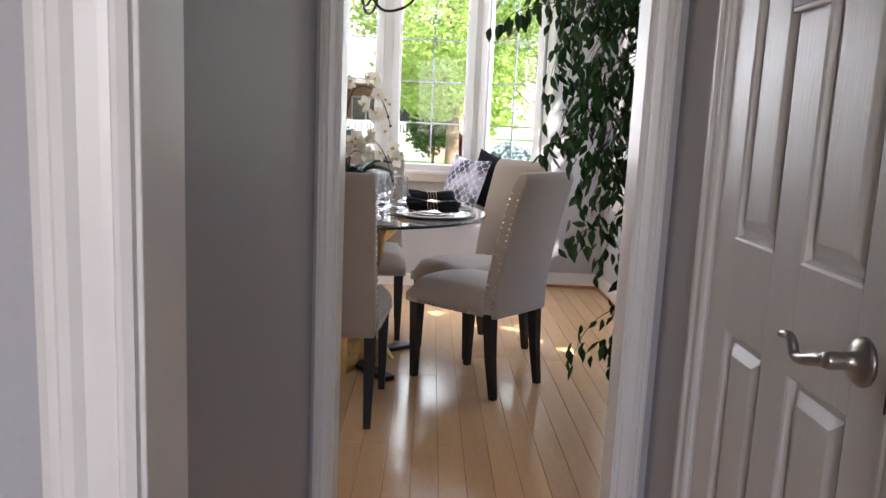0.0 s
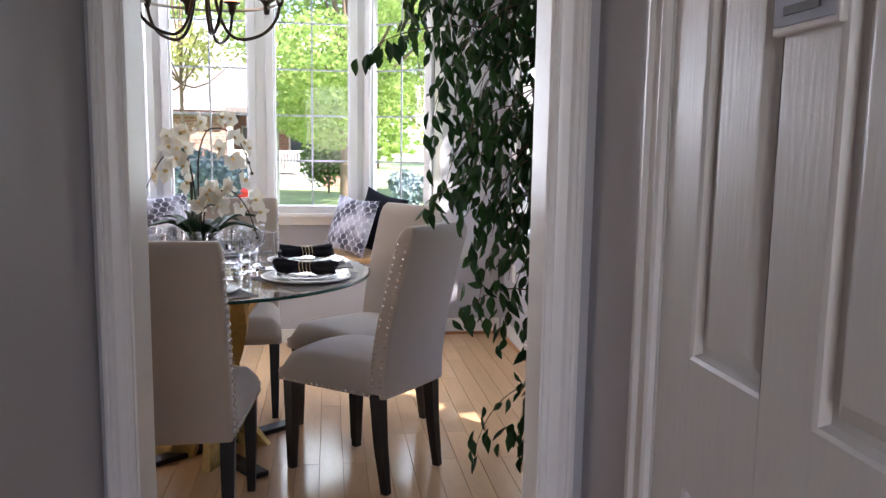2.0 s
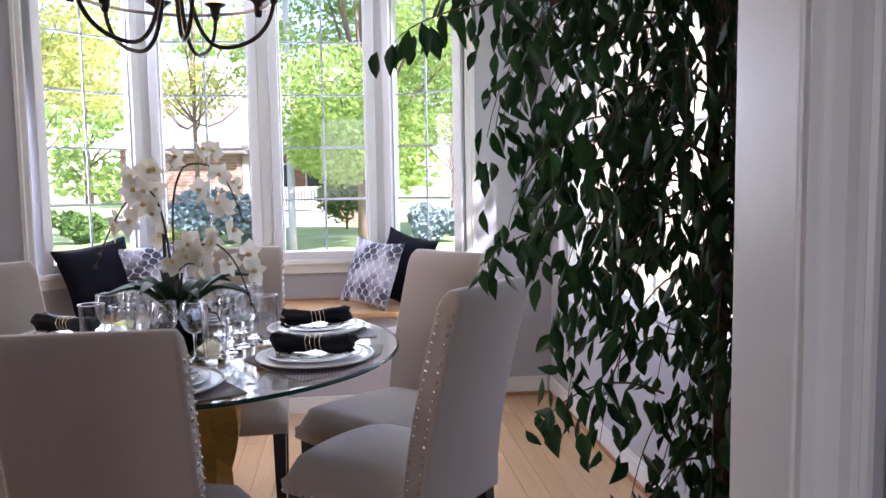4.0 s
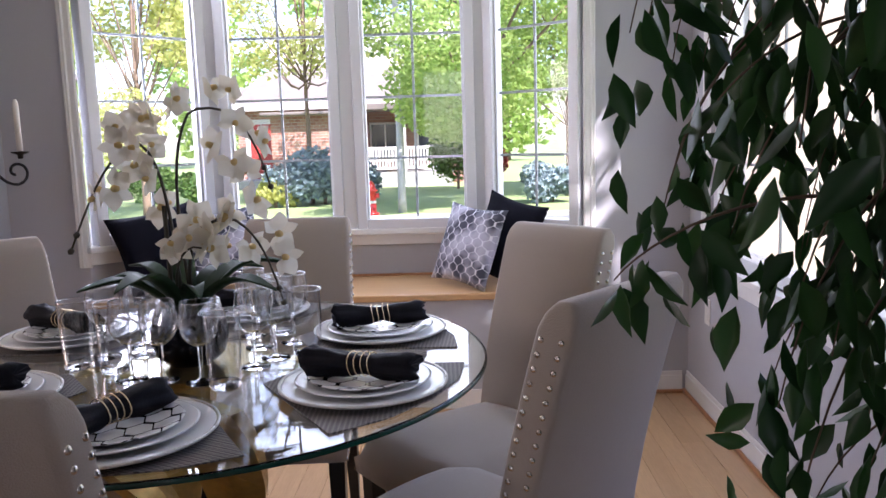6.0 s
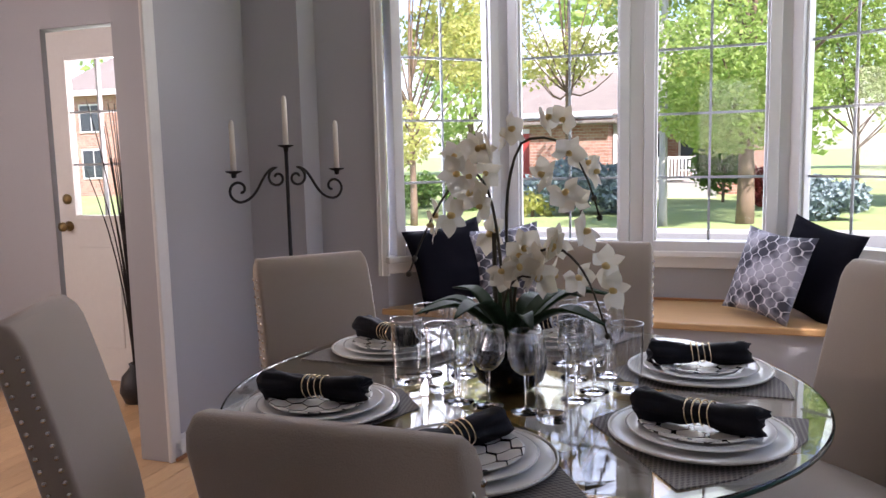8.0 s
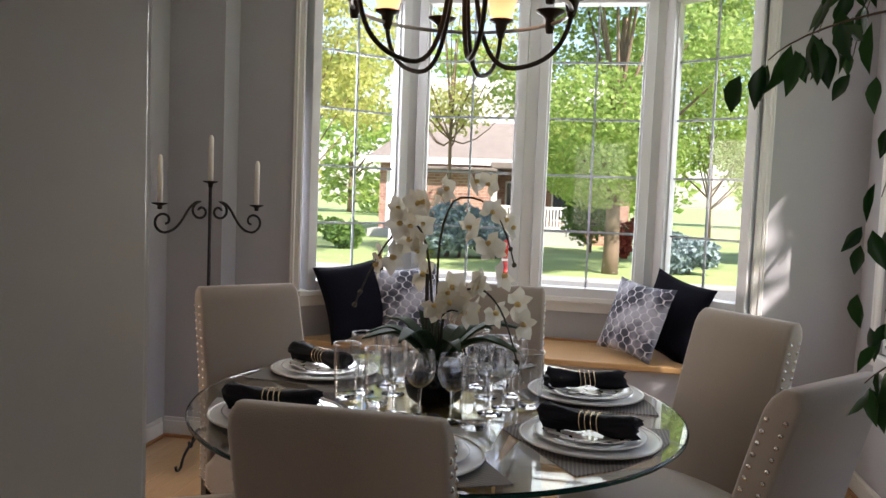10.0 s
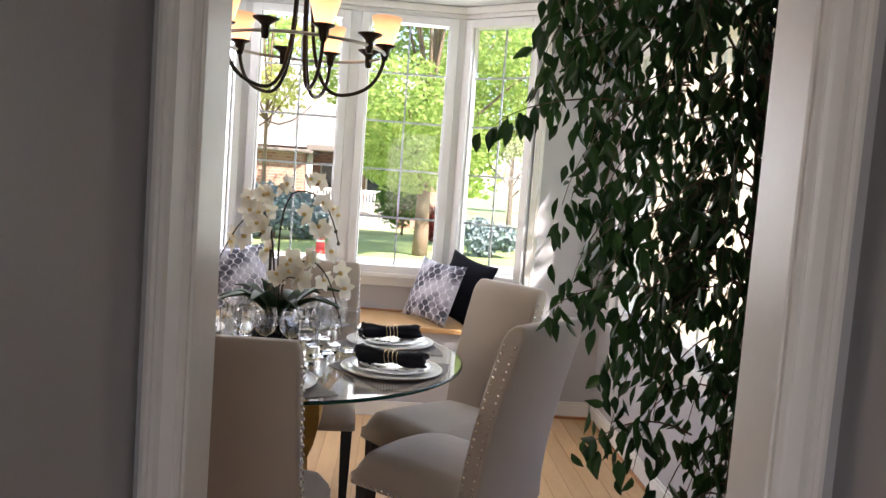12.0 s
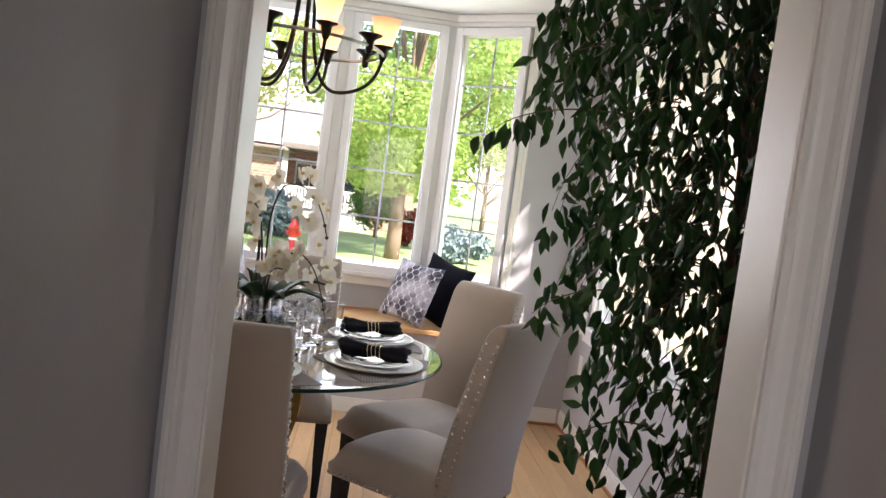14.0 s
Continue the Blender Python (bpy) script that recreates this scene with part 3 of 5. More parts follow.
window_unit("window_1", "white vinyl bay window pane with grey muntin grid", pose(-0.374, BY, 0), 0.51)
window_unit("window_2", "white vinyl bay window pane with grey muntin grid", pose(0.304, BY, 0), 0.51)
de = Vector((EX - BX1, END_E - BY, 0))
dw = Vector((BX0 - WX, BY - WYE, 0))
window_unit("window_3", "angled white bay window pane with grey muntin grid", pose((BX1 + EX) / 2 + 0.002, (BY + END_E) / 2 + 0.012, 0, 0, 0, math.degrees(math.atan2(de.y, de.x))), 0.43)
window_unit("window_4", "angled white bay window pane with grey muntin grid", pose((BX0 + WX) / 2 - 0.002, (BY + WYE) / 2 + 0.012, 0, 0, 0, math.degrees(math.atan2(dw.y, dw.x))), 0.50)
root = thing("bay_window_mullions", "white painted posts between the bay windows", "window trim", kind="structure")
part("post", box(-0.068, -0.002, -0.03 + BY, BY + 0.08, Z_SILL, 2.44, 0.004), M_VINYL, root)
for x, y, a in ((BX1 - 0.005, BY - 0.005, -18), (BX0 + 0.005, BY - 0.005, 24)):
    part("post", box(-0.055, 0.055, -0.02, 0.09, Z_SILL, 2.44, 0.006, m=pose(x, y, 0, 0, 0, a)), M_VINYL, root)
part("side_casing", casing_bar(1.76, 0.055, 0.02, pose(EX - 0.012, END_E, 0.70)), M_WHITE, root)
part("side_casing", casing_bar(1.76, 0.055, 0.02, Matrix.Translation((WX + 0.012, END_W, 0.70)) @ Matrix.Scale(-1, 4, (1, 0, 0))), M_WHITE, root)
root = thing("window_sill", "deep white painted sill beneath the bay windows", "window sill", kind="structure")
for (ax, ay), (bx, by) in (((WX, WYE), (BX0, BY)), ((BX0, BY), (BX1, BY)), ((BX1, BY), (EX, END_E))):
    d = Vector((bx - ax, by - ay, 0))
    m = pose(ax, ay, 0, 0, 0, math.degrees(math.atan2(d.y, d.x)))
    part("sill_board", box(-0.012, d.length + 0.012, -0.05, 0.05, Z_SILL - 0.02, Z_SILL + 0.012, 0.006, m=m), M_WHITE, root)
    part("apron", box(-0.005, d.length + 0.005, -0.02, 0.0, Z_SILL - 0.075, Z_SILL - 0.02, 0.004, m=m), M_WHITE, root)

# side window
window_unit("window_5", "bright white side window with grey muntin grid", pose(ROOM_X1 + 0.06, (SW_Y0 + SW_Y1) / 2, 0, 0, 0, -90), SW_Y1 - SW_Y0 - 0.10, cols=4, rows=4, z0=SW_Z0 + 0.05, z1=SW_Z1 - 0.05)
root = thing("side_window_casing", "white moulded casing around the side window", "window trim", kind="structure")
part("casing", casing_bar(SW_Z1 - SW_Z0 + 0.12, 0.07, 0.02, pose(ROOM_X1, SW_Y0 - 0.0, SW_Z0 - 0.06, 0, 0, -90)), M_WHITE, root)
part("casing", casing_bar(SW_Z1 - SW_Z0 + 0.12, 0.07, 0.02, pose(ROOM_X1, SW_Y1, SW_Z0 - 0.06, 0, 0, -90) @ Matrix.Scale(-1, 4, (1, 0, 0))), M_WHITE, root)
part("head_casing", box(ROOM_X1 - 0.018, ROOM_X1, SW_Y0, SW_Y1, SW_Z1, SW_Z1 + 0.06, 0.003), M_WHITE, root)
part("sill_board", box(ROOM_X1 - 0.04, ROOM_X1 + 0.015, SW_Y0, SW_Y1, SW_Z0 - 0.028, SW_Z0 + 0.0, 0.004), M_WHITE, root)
part("apron", box(ROOM_X1 - 0.016, ROOM_X1, SW_Y0, SW_Y1, SW_Z0 - 0.09, SW_Z0 - 0.028, 0.003), M_WHITE, root)

# window seat
root = thing("window_seat", "built-in bay window seat with a honey oak top", "bench")
b = prism([(WX + 0.01, 4.50), (EX - 0.01, 4.50), (EX - 0.01, END_E - 0.004), (BX1 - 0.01, BY - 0.004), (BX0 + 0.01, BY - 0.004), (WX + 0.01, WYE - 0.004)], 0.522, 0.546)
part("seat_board", b, M_OAK, root)
part("nosing", box(WX - 0.01, EX + 0.01, 4.482, 4.50, 0.516, 0.547, 0.006), M_OAK, root)
part("riser", box(WX + 0.02, EX - 0.02, 4.52, 4.54, 0.0, 0.522), M_WALL, root, "grey painted bench front")
part("back_moulding", box(BX0 + 0.02, BX1 - 0.02, BY - 0.018, BY - 0.005, 0.546, 0.558, 0.004), M_SHOE, root)
part("riser_base", box(WX + 0.02, EX - 0.02, 4.508, 4.52, 0.0, 0.09, 0.003), M_WHITE, root)

# ---- closet door in the hallway ----
root = thing("door_1", "closed white six-panel closet door with wood grain", "door", kind="structure", place=pose(HALL_X1, 0, 0))
# local x is proud towards the hall (negative), y along the wall
part("core", box(0.012, 0.040, DOOR_Y0, DOOR_Y1, 0.01, H_DOOR), M_DOOR, root)
LP, RP = (0.309, 0.479), (0.031, 0.212)
rows_z = ((0.20, 0.815), (0.992, 1.68), (1.78, 1.95))
for ya, yb in ((DOOR_Y0, RP[0]), (RP[1], LP[0]), (LP[1], DOOR_Y1)):
    part("stile", box(-0.002, 0.014, ya, yb, 0.01, H_DOOR, 0.002), M_DOOR, root)
for za, zb in ((0.01, 0.20), (0.815, 0.992), (1.68, 1.78), (1.95, H_DOOR)):
    for ya, yb in (LP, RP):
        part("rail", box(-0.002, 0.014, ya, yb, za, zb, 0.0), M_DOOR, root)


def raised_panel(ya, yb, za, zb):
    """A moulded surround falling in, then a raised field."""
    b = bmesh.new()
    loops = []
    for inset, x in ((0.0, -0.002), (0.005, 0.001), (0.010, 0.0115), (0.020, 0.0115), (0.040, 0.0), (0.044, -0.0005)):
        loops.append([b.verts.new((x, y, z)) for y, z in ((ya + inset, za + inset), (yb - inset, za + inset), (yb - inset, zb - inset), (ya + inset, zb - inset))])
    for a, c in zip(loops, loops[1:]):
        for i in range(4):
            j = (i + 1) % 4
            b.faces.new((a[i], c[i], c[j], a[j]))
    b.faces.new(loops[-1][::-1])
    bmesh.ops.recalc_face_normals(b, faces=b.faces[:])
    return b


for za, zb in rows_z:
    for ya, yb in (LP, RP):
        part("panel", raised_panel(ya, yb, za, zb), M_DOOR, root)
hd = part("lever_handle", lathe([(0.0, 0.0), (0.034, 0.0), (0.034, 0.004), (0.026, 0.010), (0.014, 0.014), (0.012, 0.030), (0.0125, 0.048), (0.010, 0.055), (0, 0.055)], 28, m=pose(-0.002, 0.007, 0.899, 0, -90, 0)), M_NICKEL, root, "satin nickel curved lever", True)
pts = bez((-0.046, 0.007, 0.899), (-0.052, 0.040, 0.894), (-0.055, 0.066, 0.878), (-0.056, 0.082, 0.882), 8) + bez((-0.057, 0.086, 0.885), (-0.058, 0.096, 0.908), (-0.059, 0.102, 0.910), (-0.060, 0.126, 0.902), 8)
part("lever", tube(pts, 0.0105, 12, taper=0.55), M_NICKEL, hd, "", True)
part("strike_plate", box(-0.0045, -0.0025, DOOR_Y0 - 0.001, DOOR_Y0 + 0.008, 0.850, 0.910), M_LEG, root)
root = thing("door_frame_3", "white moulded casing round the closet door", "door frame", kind="structure")
part("jamb", box(HALL_X1 - 0.003, HALL_X1 + 0.1, DOOR_Y1 + 0.002, DOOR_Y1 + 0.012, 0, H_DOOR), M_WHITE, root)
part("jamb", box(HALL_X1 - 0.003, HALL_X1 + 0.1, DOOR_Y0 - 0.012, DOOR_Y0 - 0.007, 0, H_DOOR), M_WHITE, root)
part("casing", casing_bar(H_DOOR + 0.07, 0.060, 0.021, pose(HALL_X1, DOOR_Y1 + 0.008, 0, 0, 0, -90) @ Matrix.Scale(-1, 4, (1, 0, 0))), M_WHITE, root)
part("casing", casing_bar(H_DOOR + 0.07, 0.055, 0.021, pose(HALL_X1, DOOR_Y0 - 0.010, 0, 0, 0, -90)), M_WHITE, root)
part("head_casing", box(HALL_X1 - 0.02, HALL_X1, DOOR_Y0 - 0.01, DOOR_Y1 + 0.008, H_DOOR + 0.004, H_DOOR + 0.07, 0.003), M_WHITE, root)
# sign on the door
root = thing("door_sign", "small framed grey sign with three dark lines", "sign", place=pose(HALL_X1, 0, 0))
part("frame", box(-0.012, -0.002, 0.205, 0.316, 1.385, 1.535, 0.003), M_WHITE, root)
part("plate", box(-0.0145, -0.010, 0.212, 0.309, 1.393, 1.527), M_SIGN, root)
for i, (za, k) in enumerate(((1.403, 0.030), (1.422, 0.026), (1.442, 0.036))):
    part("text_bar", box(-0.0165, -0.0145, 0.2605 - k, 0.2605 + k, za, za + 0.009), M_SIGNTEXT, root)
# light switch
root = thing("light_switch", "white double rocker light switch plate", "light switch")
part("plate", box(HALL_X1 - 0.006, HALL_X1, -0.255, -0.150, 1.062, 1.182, 0.003), M_SWITCH, root)
for yc in (-0.178, -0.227):
    part("rocker", box(HALL_X1 - 0.011, HALL_X1 - 0.005, yc - 0.017, yc + 0.017, 1.089, 1.155, 0.002), M_SWITCH, root)
# outlet
root = thing("wall_outlet", "white duplex wall outlet plate", "outlet")
part("plate", box(ROOM_X1 - 0.006, ROOM_X1, 4.36, 4.43, 0.40, 0.515, 0.003), M_SWITCH, root)
part("socket", box(ROOM_X1 - 0.008, ROOM_X1 - 0.005, 4.38, 4.41, 0.42, 0.45, 0.002), M_SWITCH, root)
part("socket", box(ROOM_X1 - 0.008, ROOM_X1 - 0.005, 4.38, 4.41, 0.465, 0.495, 0.002), M_SWITCH, root)

# ---- entrance door in the foyer ----
root = thing("door_2", "beige entrance door with a nine-pane window", "door", kind="structure", place=pose(-3.34, 4.62, 0))
W = 0.90
for x0, x1, z0, z1 in ((0, W, 0, 0.98), (0, 0.13, 0.98, 1.88), (W - 0.13, W, 0.98, 1.88), (0, W, 1.88, 2.04)):
    part("slab", box(x0, x1, 0.02, 0.06, z0, z1), M_WHITE, root)
for x0, x1 in ((0.13, 0.42), (0.48, 0.77)):
    part("panel", box(x0, x1, 0.012, 0.022, 0.2, 0.8, 0.006), M_WHITE, root)
for a in ((0.115, 0.135, 0.96, 1.90), (W - 0.135, W - 0.115, 0.96, 1.90), (0.135, W - 0.135, 0.96, 0.985), (0.135, W - 0.135, 1.875, 1.90)):
    part("glazing_frame", box(a[0], a[1], 0.006, 0.05, a[2], a[3], 0.003), M_WHITE, root)
for i in (1, 2):
    x = 0.13 + 0.64 * i / 3
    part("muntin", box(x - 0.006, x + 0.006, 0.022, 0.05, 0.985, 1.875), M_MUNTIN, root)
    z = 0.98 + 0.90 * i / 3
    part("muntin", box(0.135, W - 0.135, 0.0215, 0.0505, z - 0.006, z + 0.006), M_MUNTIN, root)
pn = part("pane", box(0.135, W - 0.135, 0.034, 0.038, 0.985, 1.875), M_PANE, root)
pn.visible_shadow = False
part("deadbolt", lathe([(0, 0), (0.03, 0), (0.03, 0.012), (0.012, 0.02), (0, 0.02)], 20, m=pose(0.07, 0.02, 1.08, 90, 0, 0)), M_BRASS, root, "", True)
part("knob", lathe([(0, 0), (0.03, 0), (0.03, 0.01), (0.012, 0.02), (0.014, 0.04), (0.028, 0.05), (0.026, 0.065), (0, 0.07)], 20, m=pose(0.07, 0.02, 0.92, 90, 0, 0)), M_BRASS, root, "", True)


# ---- dining chairs ----
def back_shape(half, z, t):
    """Centre line of the backrest in side view: y at height z."""
    k = max(0.0, (z - 0.45) / 0.55)
    return -0.205 - 0.128 * k ** 1.35


def make_chair():
    root = thing("dining_chair", "beige linen parsons dining chair with nailhead trim and dark legs", "chair", "chairs round the table")
    # backrest: cross sections stacked in z, rounded over at the top
    b = bmesh.new()
    rings = []
    zs = [0.360, 0.370, 0.45, 0.55, 0.65, 0.75, 0.85, 0.91, 0.945, 0.970, 0.983, 0.989]
    for z in zs:
        y = back_shape(0, z, 0)
        top = max(0.0, (z - 0.940) / 0.05)
        th = 0.037 * (1 - 0.6 * top ** 2.6) * (0.93 if z < 0.365 else 1)
        hw = 0.188 - 0.020 * max(0, (z - 0.45)) - 0.010 * top ** 3 - (0.004 if z < 0.365 else 0)
        ring = []
        for cx, cy in ((-1, -1), (0, -1), (1, -1), (1, 1), (0, 1), (-1, 1)):
            if cx == 0:
                ring.append(b.verts.new((0, y + cy * th * 1.10, z)))
                continue
            rr = min(0.013, th * 0.6)
            for k in range(4):
                a0 = {(-1, -1): 180, (1, -1): 270, (1, 1): 0, (-1, 1): 90}[(cx, cy)]
                a = radians(a0 + 30 * k)
                ring.append(b.verts.new((cx * (hw - rr) + rr * math.cos(a), y + cy * (th - rr) + rr * math.sin(a), z)))
        rings.append(ring)
    n = len(rings[0])
    for p, q in zip(rings, rings[1:]):
        for i in range(n):
            j = (i + 1) % n
            b.faces.new((p[i], p[j], q[j], q[i]))
    b.faces.new(rings[0][::-1])
    b.faces.new(rings[-1])
    part("backrest", b, M_LINEN, root, "", True)
    # seat: domed cushion block
    b = bmesh.new()
    nx, ny = 12, 12
    top, bot = {}, {}
    x_at = lambda u, v: (u * 2 - 1) * (0.190 + 0.032 * v)
    y_at = lambda v: -0.175 + 0.425 * v
    for i in range(nx + 1):
        for j in range(ny + 1):
            u, v = i / nx, j / ny
            ex = min(u, 1 - u) * 0.42
            ey = min(1.0, (1 - v) * 0.43 / 0.05) if v > 0.5 else 1.0
            e = min(1.0, ex / 0.035)
            drop = (1 - math.sqrt(max(0, 1 - (1 - e) ** 2))) * 0.03 + (1 - math.sqrt(max(0, 1 - (1 - ey) ** 2))) * 0.045
            dome = 0.030 * math.sin(math.pi * u) ** 0.7 * math.sin(math.pi * (0.12 + 0.80 * v)) ** 0.7
            xx = x_at(u, v)
            yy = y_at(v) + 0.012 * math.sin(math.pi * u) * v
            top[i, j] = b.verts.new((xx, yy, 0.462 + dome - drop))
    rim = [(i, 0) for i in range(nx)] + [(nx, j) for j in range(ny)] + [(i, ny) for i in range(nx, 0, -1)] + [(0, j) for j in range(ny, 0, -1)]
    for i in range(nx):
        for j in range(ny):
            b.faces.new((top[i, j], top[i + 1, j], top[i + 1, j + 1], top[i, j + 1]))
    mid = [b.verts.new((top[k].co.x * 1.012, top[k].co.y + (0.004 if k[1] == ny else 0), 0.40)) for k in rim]
    low = [b.verts.new((top[k].co.x * 0.995, top[k].co.y, 0.360)) for k in rim]
    for i in range(len(rim)):
        j = (i + 1) % len(rim)
        b.faces.new((top[rim[i]], top[rim[j]], mid[j], mid[i]))
        b.faces.new((mid[i], mid[j], low[j], low[i]))
    b.faces.new(low)
    bmesh.ops.recalc_face_normals(b, faces=b.faces[:])
    part("seat", b, M_LINEN, root, "", True)
    # legs
    for sx in (-1, 1):
        for back in (True, False):
            b = bmesh.new()
            x1, y1 = sx * (0.166 if back else 0.190), (-0.195 if back else 0.215)
            x0, y0 = sx * (0.166 if back else 0.190), (-0.235 if back else 0.215)
            rings = []
            for z, h in ((0.0, 0.014), (0.18, 0.019), (0.375, 0.023)):
                k = (z / 0.375)
                cx, cy = x0 + (x1 - x0) * k ** 0.6, y0 + (y1 - y0) * k ** 0.6
                rings.append([b.verts.new((cx + a * h, cy + c * h, z)) for a, c in ((-1, -1), (1, -1), (1, 1), (-1, 1))])
            for p, q in zip(rings, rings[1:]):
                for i in range(4):
                    b.faces.new((p[i], p[(i + 1) % 4], q[(i + 1) % 4], q[i]))
            b.faces.new(rings[0][::-1])
            b.faces.new(rings[-1])
            part("leg", b, M_LEG, root)
    # nailheads: two rows down each side of the back, one row round the seat's foot
    def stud(b, p, axis):
        m = Matrix.Translation(p) @ Vector((0, 0, 1)).rotation_difference(Vector(axis)).to_matrix().to_4x4()
        return lathe([(0.0060, -0.001), (0.0057, 0.0016), (0.0037, 0.0038), (0, 0.0045)], 8, b, m)
    for sx in (-1, 1):
        for row in (-1, 1):
            b = None
            z = 0.378
            while z < 0.94:
                y = back_shape(0, z, 0)
                hw = 0.188 - 0.020 * max(0, (z - 0.45))
                b = stud(b, (sx * hw, y + row * 0.019, z), (sx, 0, 0))
                z += 0.0250
            tagged(part("nailhead_trim", b, M_STEEL, root, "row of polished nailheads", True), kind="stuff")
        b = None
        for i in range(17):
            v = i / 16
            b = stud(b, (sx * (0.190 + 0.032 * v) * 1.0, y_at(v), 0.369), (sx, 0, 0))
        tagged(part("seat_nailhead_trim", b, M_STEEL, root, "row of polished nailheads", True), kind="stuff")
    return root


CHAIRS = (
    (0.556, 2.530, 137.7),     # front faces this way, degrees from +x
    (0.565, 3.015, 221.0),
    (-0.062, 2.125, 89.5),
    (-0.025, 3.330, 270.0),
    (-0.610, 2.955, 317.0),
    (-0.710, 2.415, 27.0),
)
first = make_chair()
for i, (x, y, a) in enumerate(CHAIRS):
    m = pose(x, y, 0, 0, 0, a - 90)
    if i == 0:
        first.matrix_basis = m
    else:
        copy_thing(first, m)

# ---- table ----
TX, TY, TR, TZ = -0.085, 2.758, 0.667, 0.752
root = thing("dining_table", "round glass dining table on a gilded crossed-blade base", "table", place=pose(TX, TY, 0))
part("tabletop", lathe([(0, TZ - 0.012), (TR - 0.004, TZ - 0.012), (TR, TZ - 0.009), (TR, TZ - 0.003), (TR - 0.004, TZ), (0, TZ)], 96), M_TABLEGLASS, root, "clear glass top with a green edge", False)
part("glass_edge", lathe([(TR + 0.0004, TZ - 0.0105), (TR + 0.0016, TZ - 0.009), (TR + 0.0016, TZ - 0.003), (TR + 0.0004, TZ - 0.0015)], 96), M_EDGE, root, "dark green polished glass edge", True)
for k in range(4):
    a = radians(20 + 90 * k)
    d, s = Vector((math.cos(a), math.sin(a), 0)), Vector((-math.sin(a), math.cos(a), 0))
    b = bmesh.new()
    rings = []
    for i in range(13):
        t = i / 12
        c = d * (0.02 + (0.50 if t > 0.45 else -0.30) * (t - 0.45)) + s * (0.07 * math.sin(math.pi * t))
        z = t * (TZ - 0.018)
        hw = 0.050 + 0.055 * abs(t - 0.5) * 2
        th = 0.016
        tw = radians(-55 + 110 * t)
        u = s * math.cos(tw) + d * math.sin(tw)
        v = d * math.cos(tw) - s * math.sin(tw)
        up = Vector((0, 0, z))
        rings.append([b.verts.new(c + up + u * p * hw + v * q * th) for p, q in ((-1, -1), (0, -1.5), (1, -1), (1, 1), (0, 1.5), (-1, 1))])
    for p, q in zip(rings, rings[1:]):
        for i in range(6):
            j = (i + 1) % 6
            b.faces.new((p[i], p[j], q[j], q[i]))
    b.faces.new(rings[0][::-1])
    b.faces.new(rings[-1])
    bmesh.ops.recalc_face_normals(b, faces=b.faces[:])
    part("base_blade", b, M_GOLD, root)
b = None
for k in range(4):
    a = radians(37 + 90 * k)
    m = pose(0, 0, 0, 0, 0, math.degrees(a))
    b = box(0.02, 0.40, -0.035, 0.035, 0.0, 0.022, 0.004, bm=b, m=m)
part("foot_cross", b, M_LEG, root, "dark foot plate of the base")
part("hub", lathe([(0, TZ - 0.03), (0.16, TZ - 0.03), (0.17, TZ - 0.022), (0.17, TZ - 0.013), (0, TZ - 0.013)], 32), M_GOLD, root)

# ---- place settings ----
SETTINGS = ((0.329, 2.526), (0.317, 2.972), (-0.060, 2.278), (-0.442, 2.475), (-0.495, 2.990), (-0.085, 3.230))
NAP_TURN = (-14, 12, 62, 6, -28, 0)
first_mat = first_plate = first_dinner = first_salad = first_nap = None


def napkin():
    root = thing("napkin", "rolled black cloth napkin held by brass rings", "napkin", "napkins on the plates")
    b = bmesh.new()
    rings = []
    n = 30
    rng = random.Random(4)
    N = 21
    for i in range(N):
        t = i / (N - 1)
        x = -0.115 + 0.23 * t
        pinch = 1 - 0.30 * math.exp(-((t - 0.5) / 0.16) ** 2)
        end = abs(t - 0.5) * 2
        flare = 1 + (0.34 if t < 0.5 else 0.14) * end ** 2.5 - (0.25 * max(0.0, (t - 0.88) / 0.12) ** 2)
        ring = []
        for j in range(n):
            a = 2 * math.pi * j / n
            w = 1 + 0.10 * math.sin(3 * a + 2 * t) + 0.06 * math.sin(5 * a - 4 * t) + (0.12 if t < 0.5 else 0.06) * end ** 1.5 * math.sin(7 * a + 3 * t) + 0.22 * noise.noise(Vector((t * 6, math.cos(a) * 1.3, math.sin(a) * 1.3))) + rng.uniform(-0.015, 0.015)
            ring.append(b.verts.new((x + 0.007 * (math.sin(a * 2) + 0.5 * math.sin(7 * a)) * end ** 4, 0.031 * pinch * flare * w * math.cos(a), 0.026 + 0.025 * pinch * flare * w * math.sin(a))))
        rings.append(ring)
    for p, q in zip(rings, rings[1:]):
        for i in range(n):
            j = (i + 1) % n
            b.faces.new((p[i], p[j], q[j], q[i]))
    for r, s in ((rings[0][::-1], 0.02), (rings[-1], -0.02)):
        c = b.verts.new(sum((v.co for v in r), Vector()) / n + Vector((s, 0, 0)))
        for i in range(n):
            b.faces.new((r[i], r[(i + 1) % n], c))
    part("cloth", b, M_BLACK, root, "", True)
    for k in (-0.021, -0.007, 0.007, 0.021):
        pts = [(k + 0.002 * math.sin(a * 2), 0.0275 * math.cos(a), 0.0265 + 0.0235 * math.sin(a)) for a in [2 * math.pi * i / 24 for i in range(25)]]
        part("napkin_ring", tube(pts, 0.0016, 6), M_RINGGOLD, root, "", True)
    return root


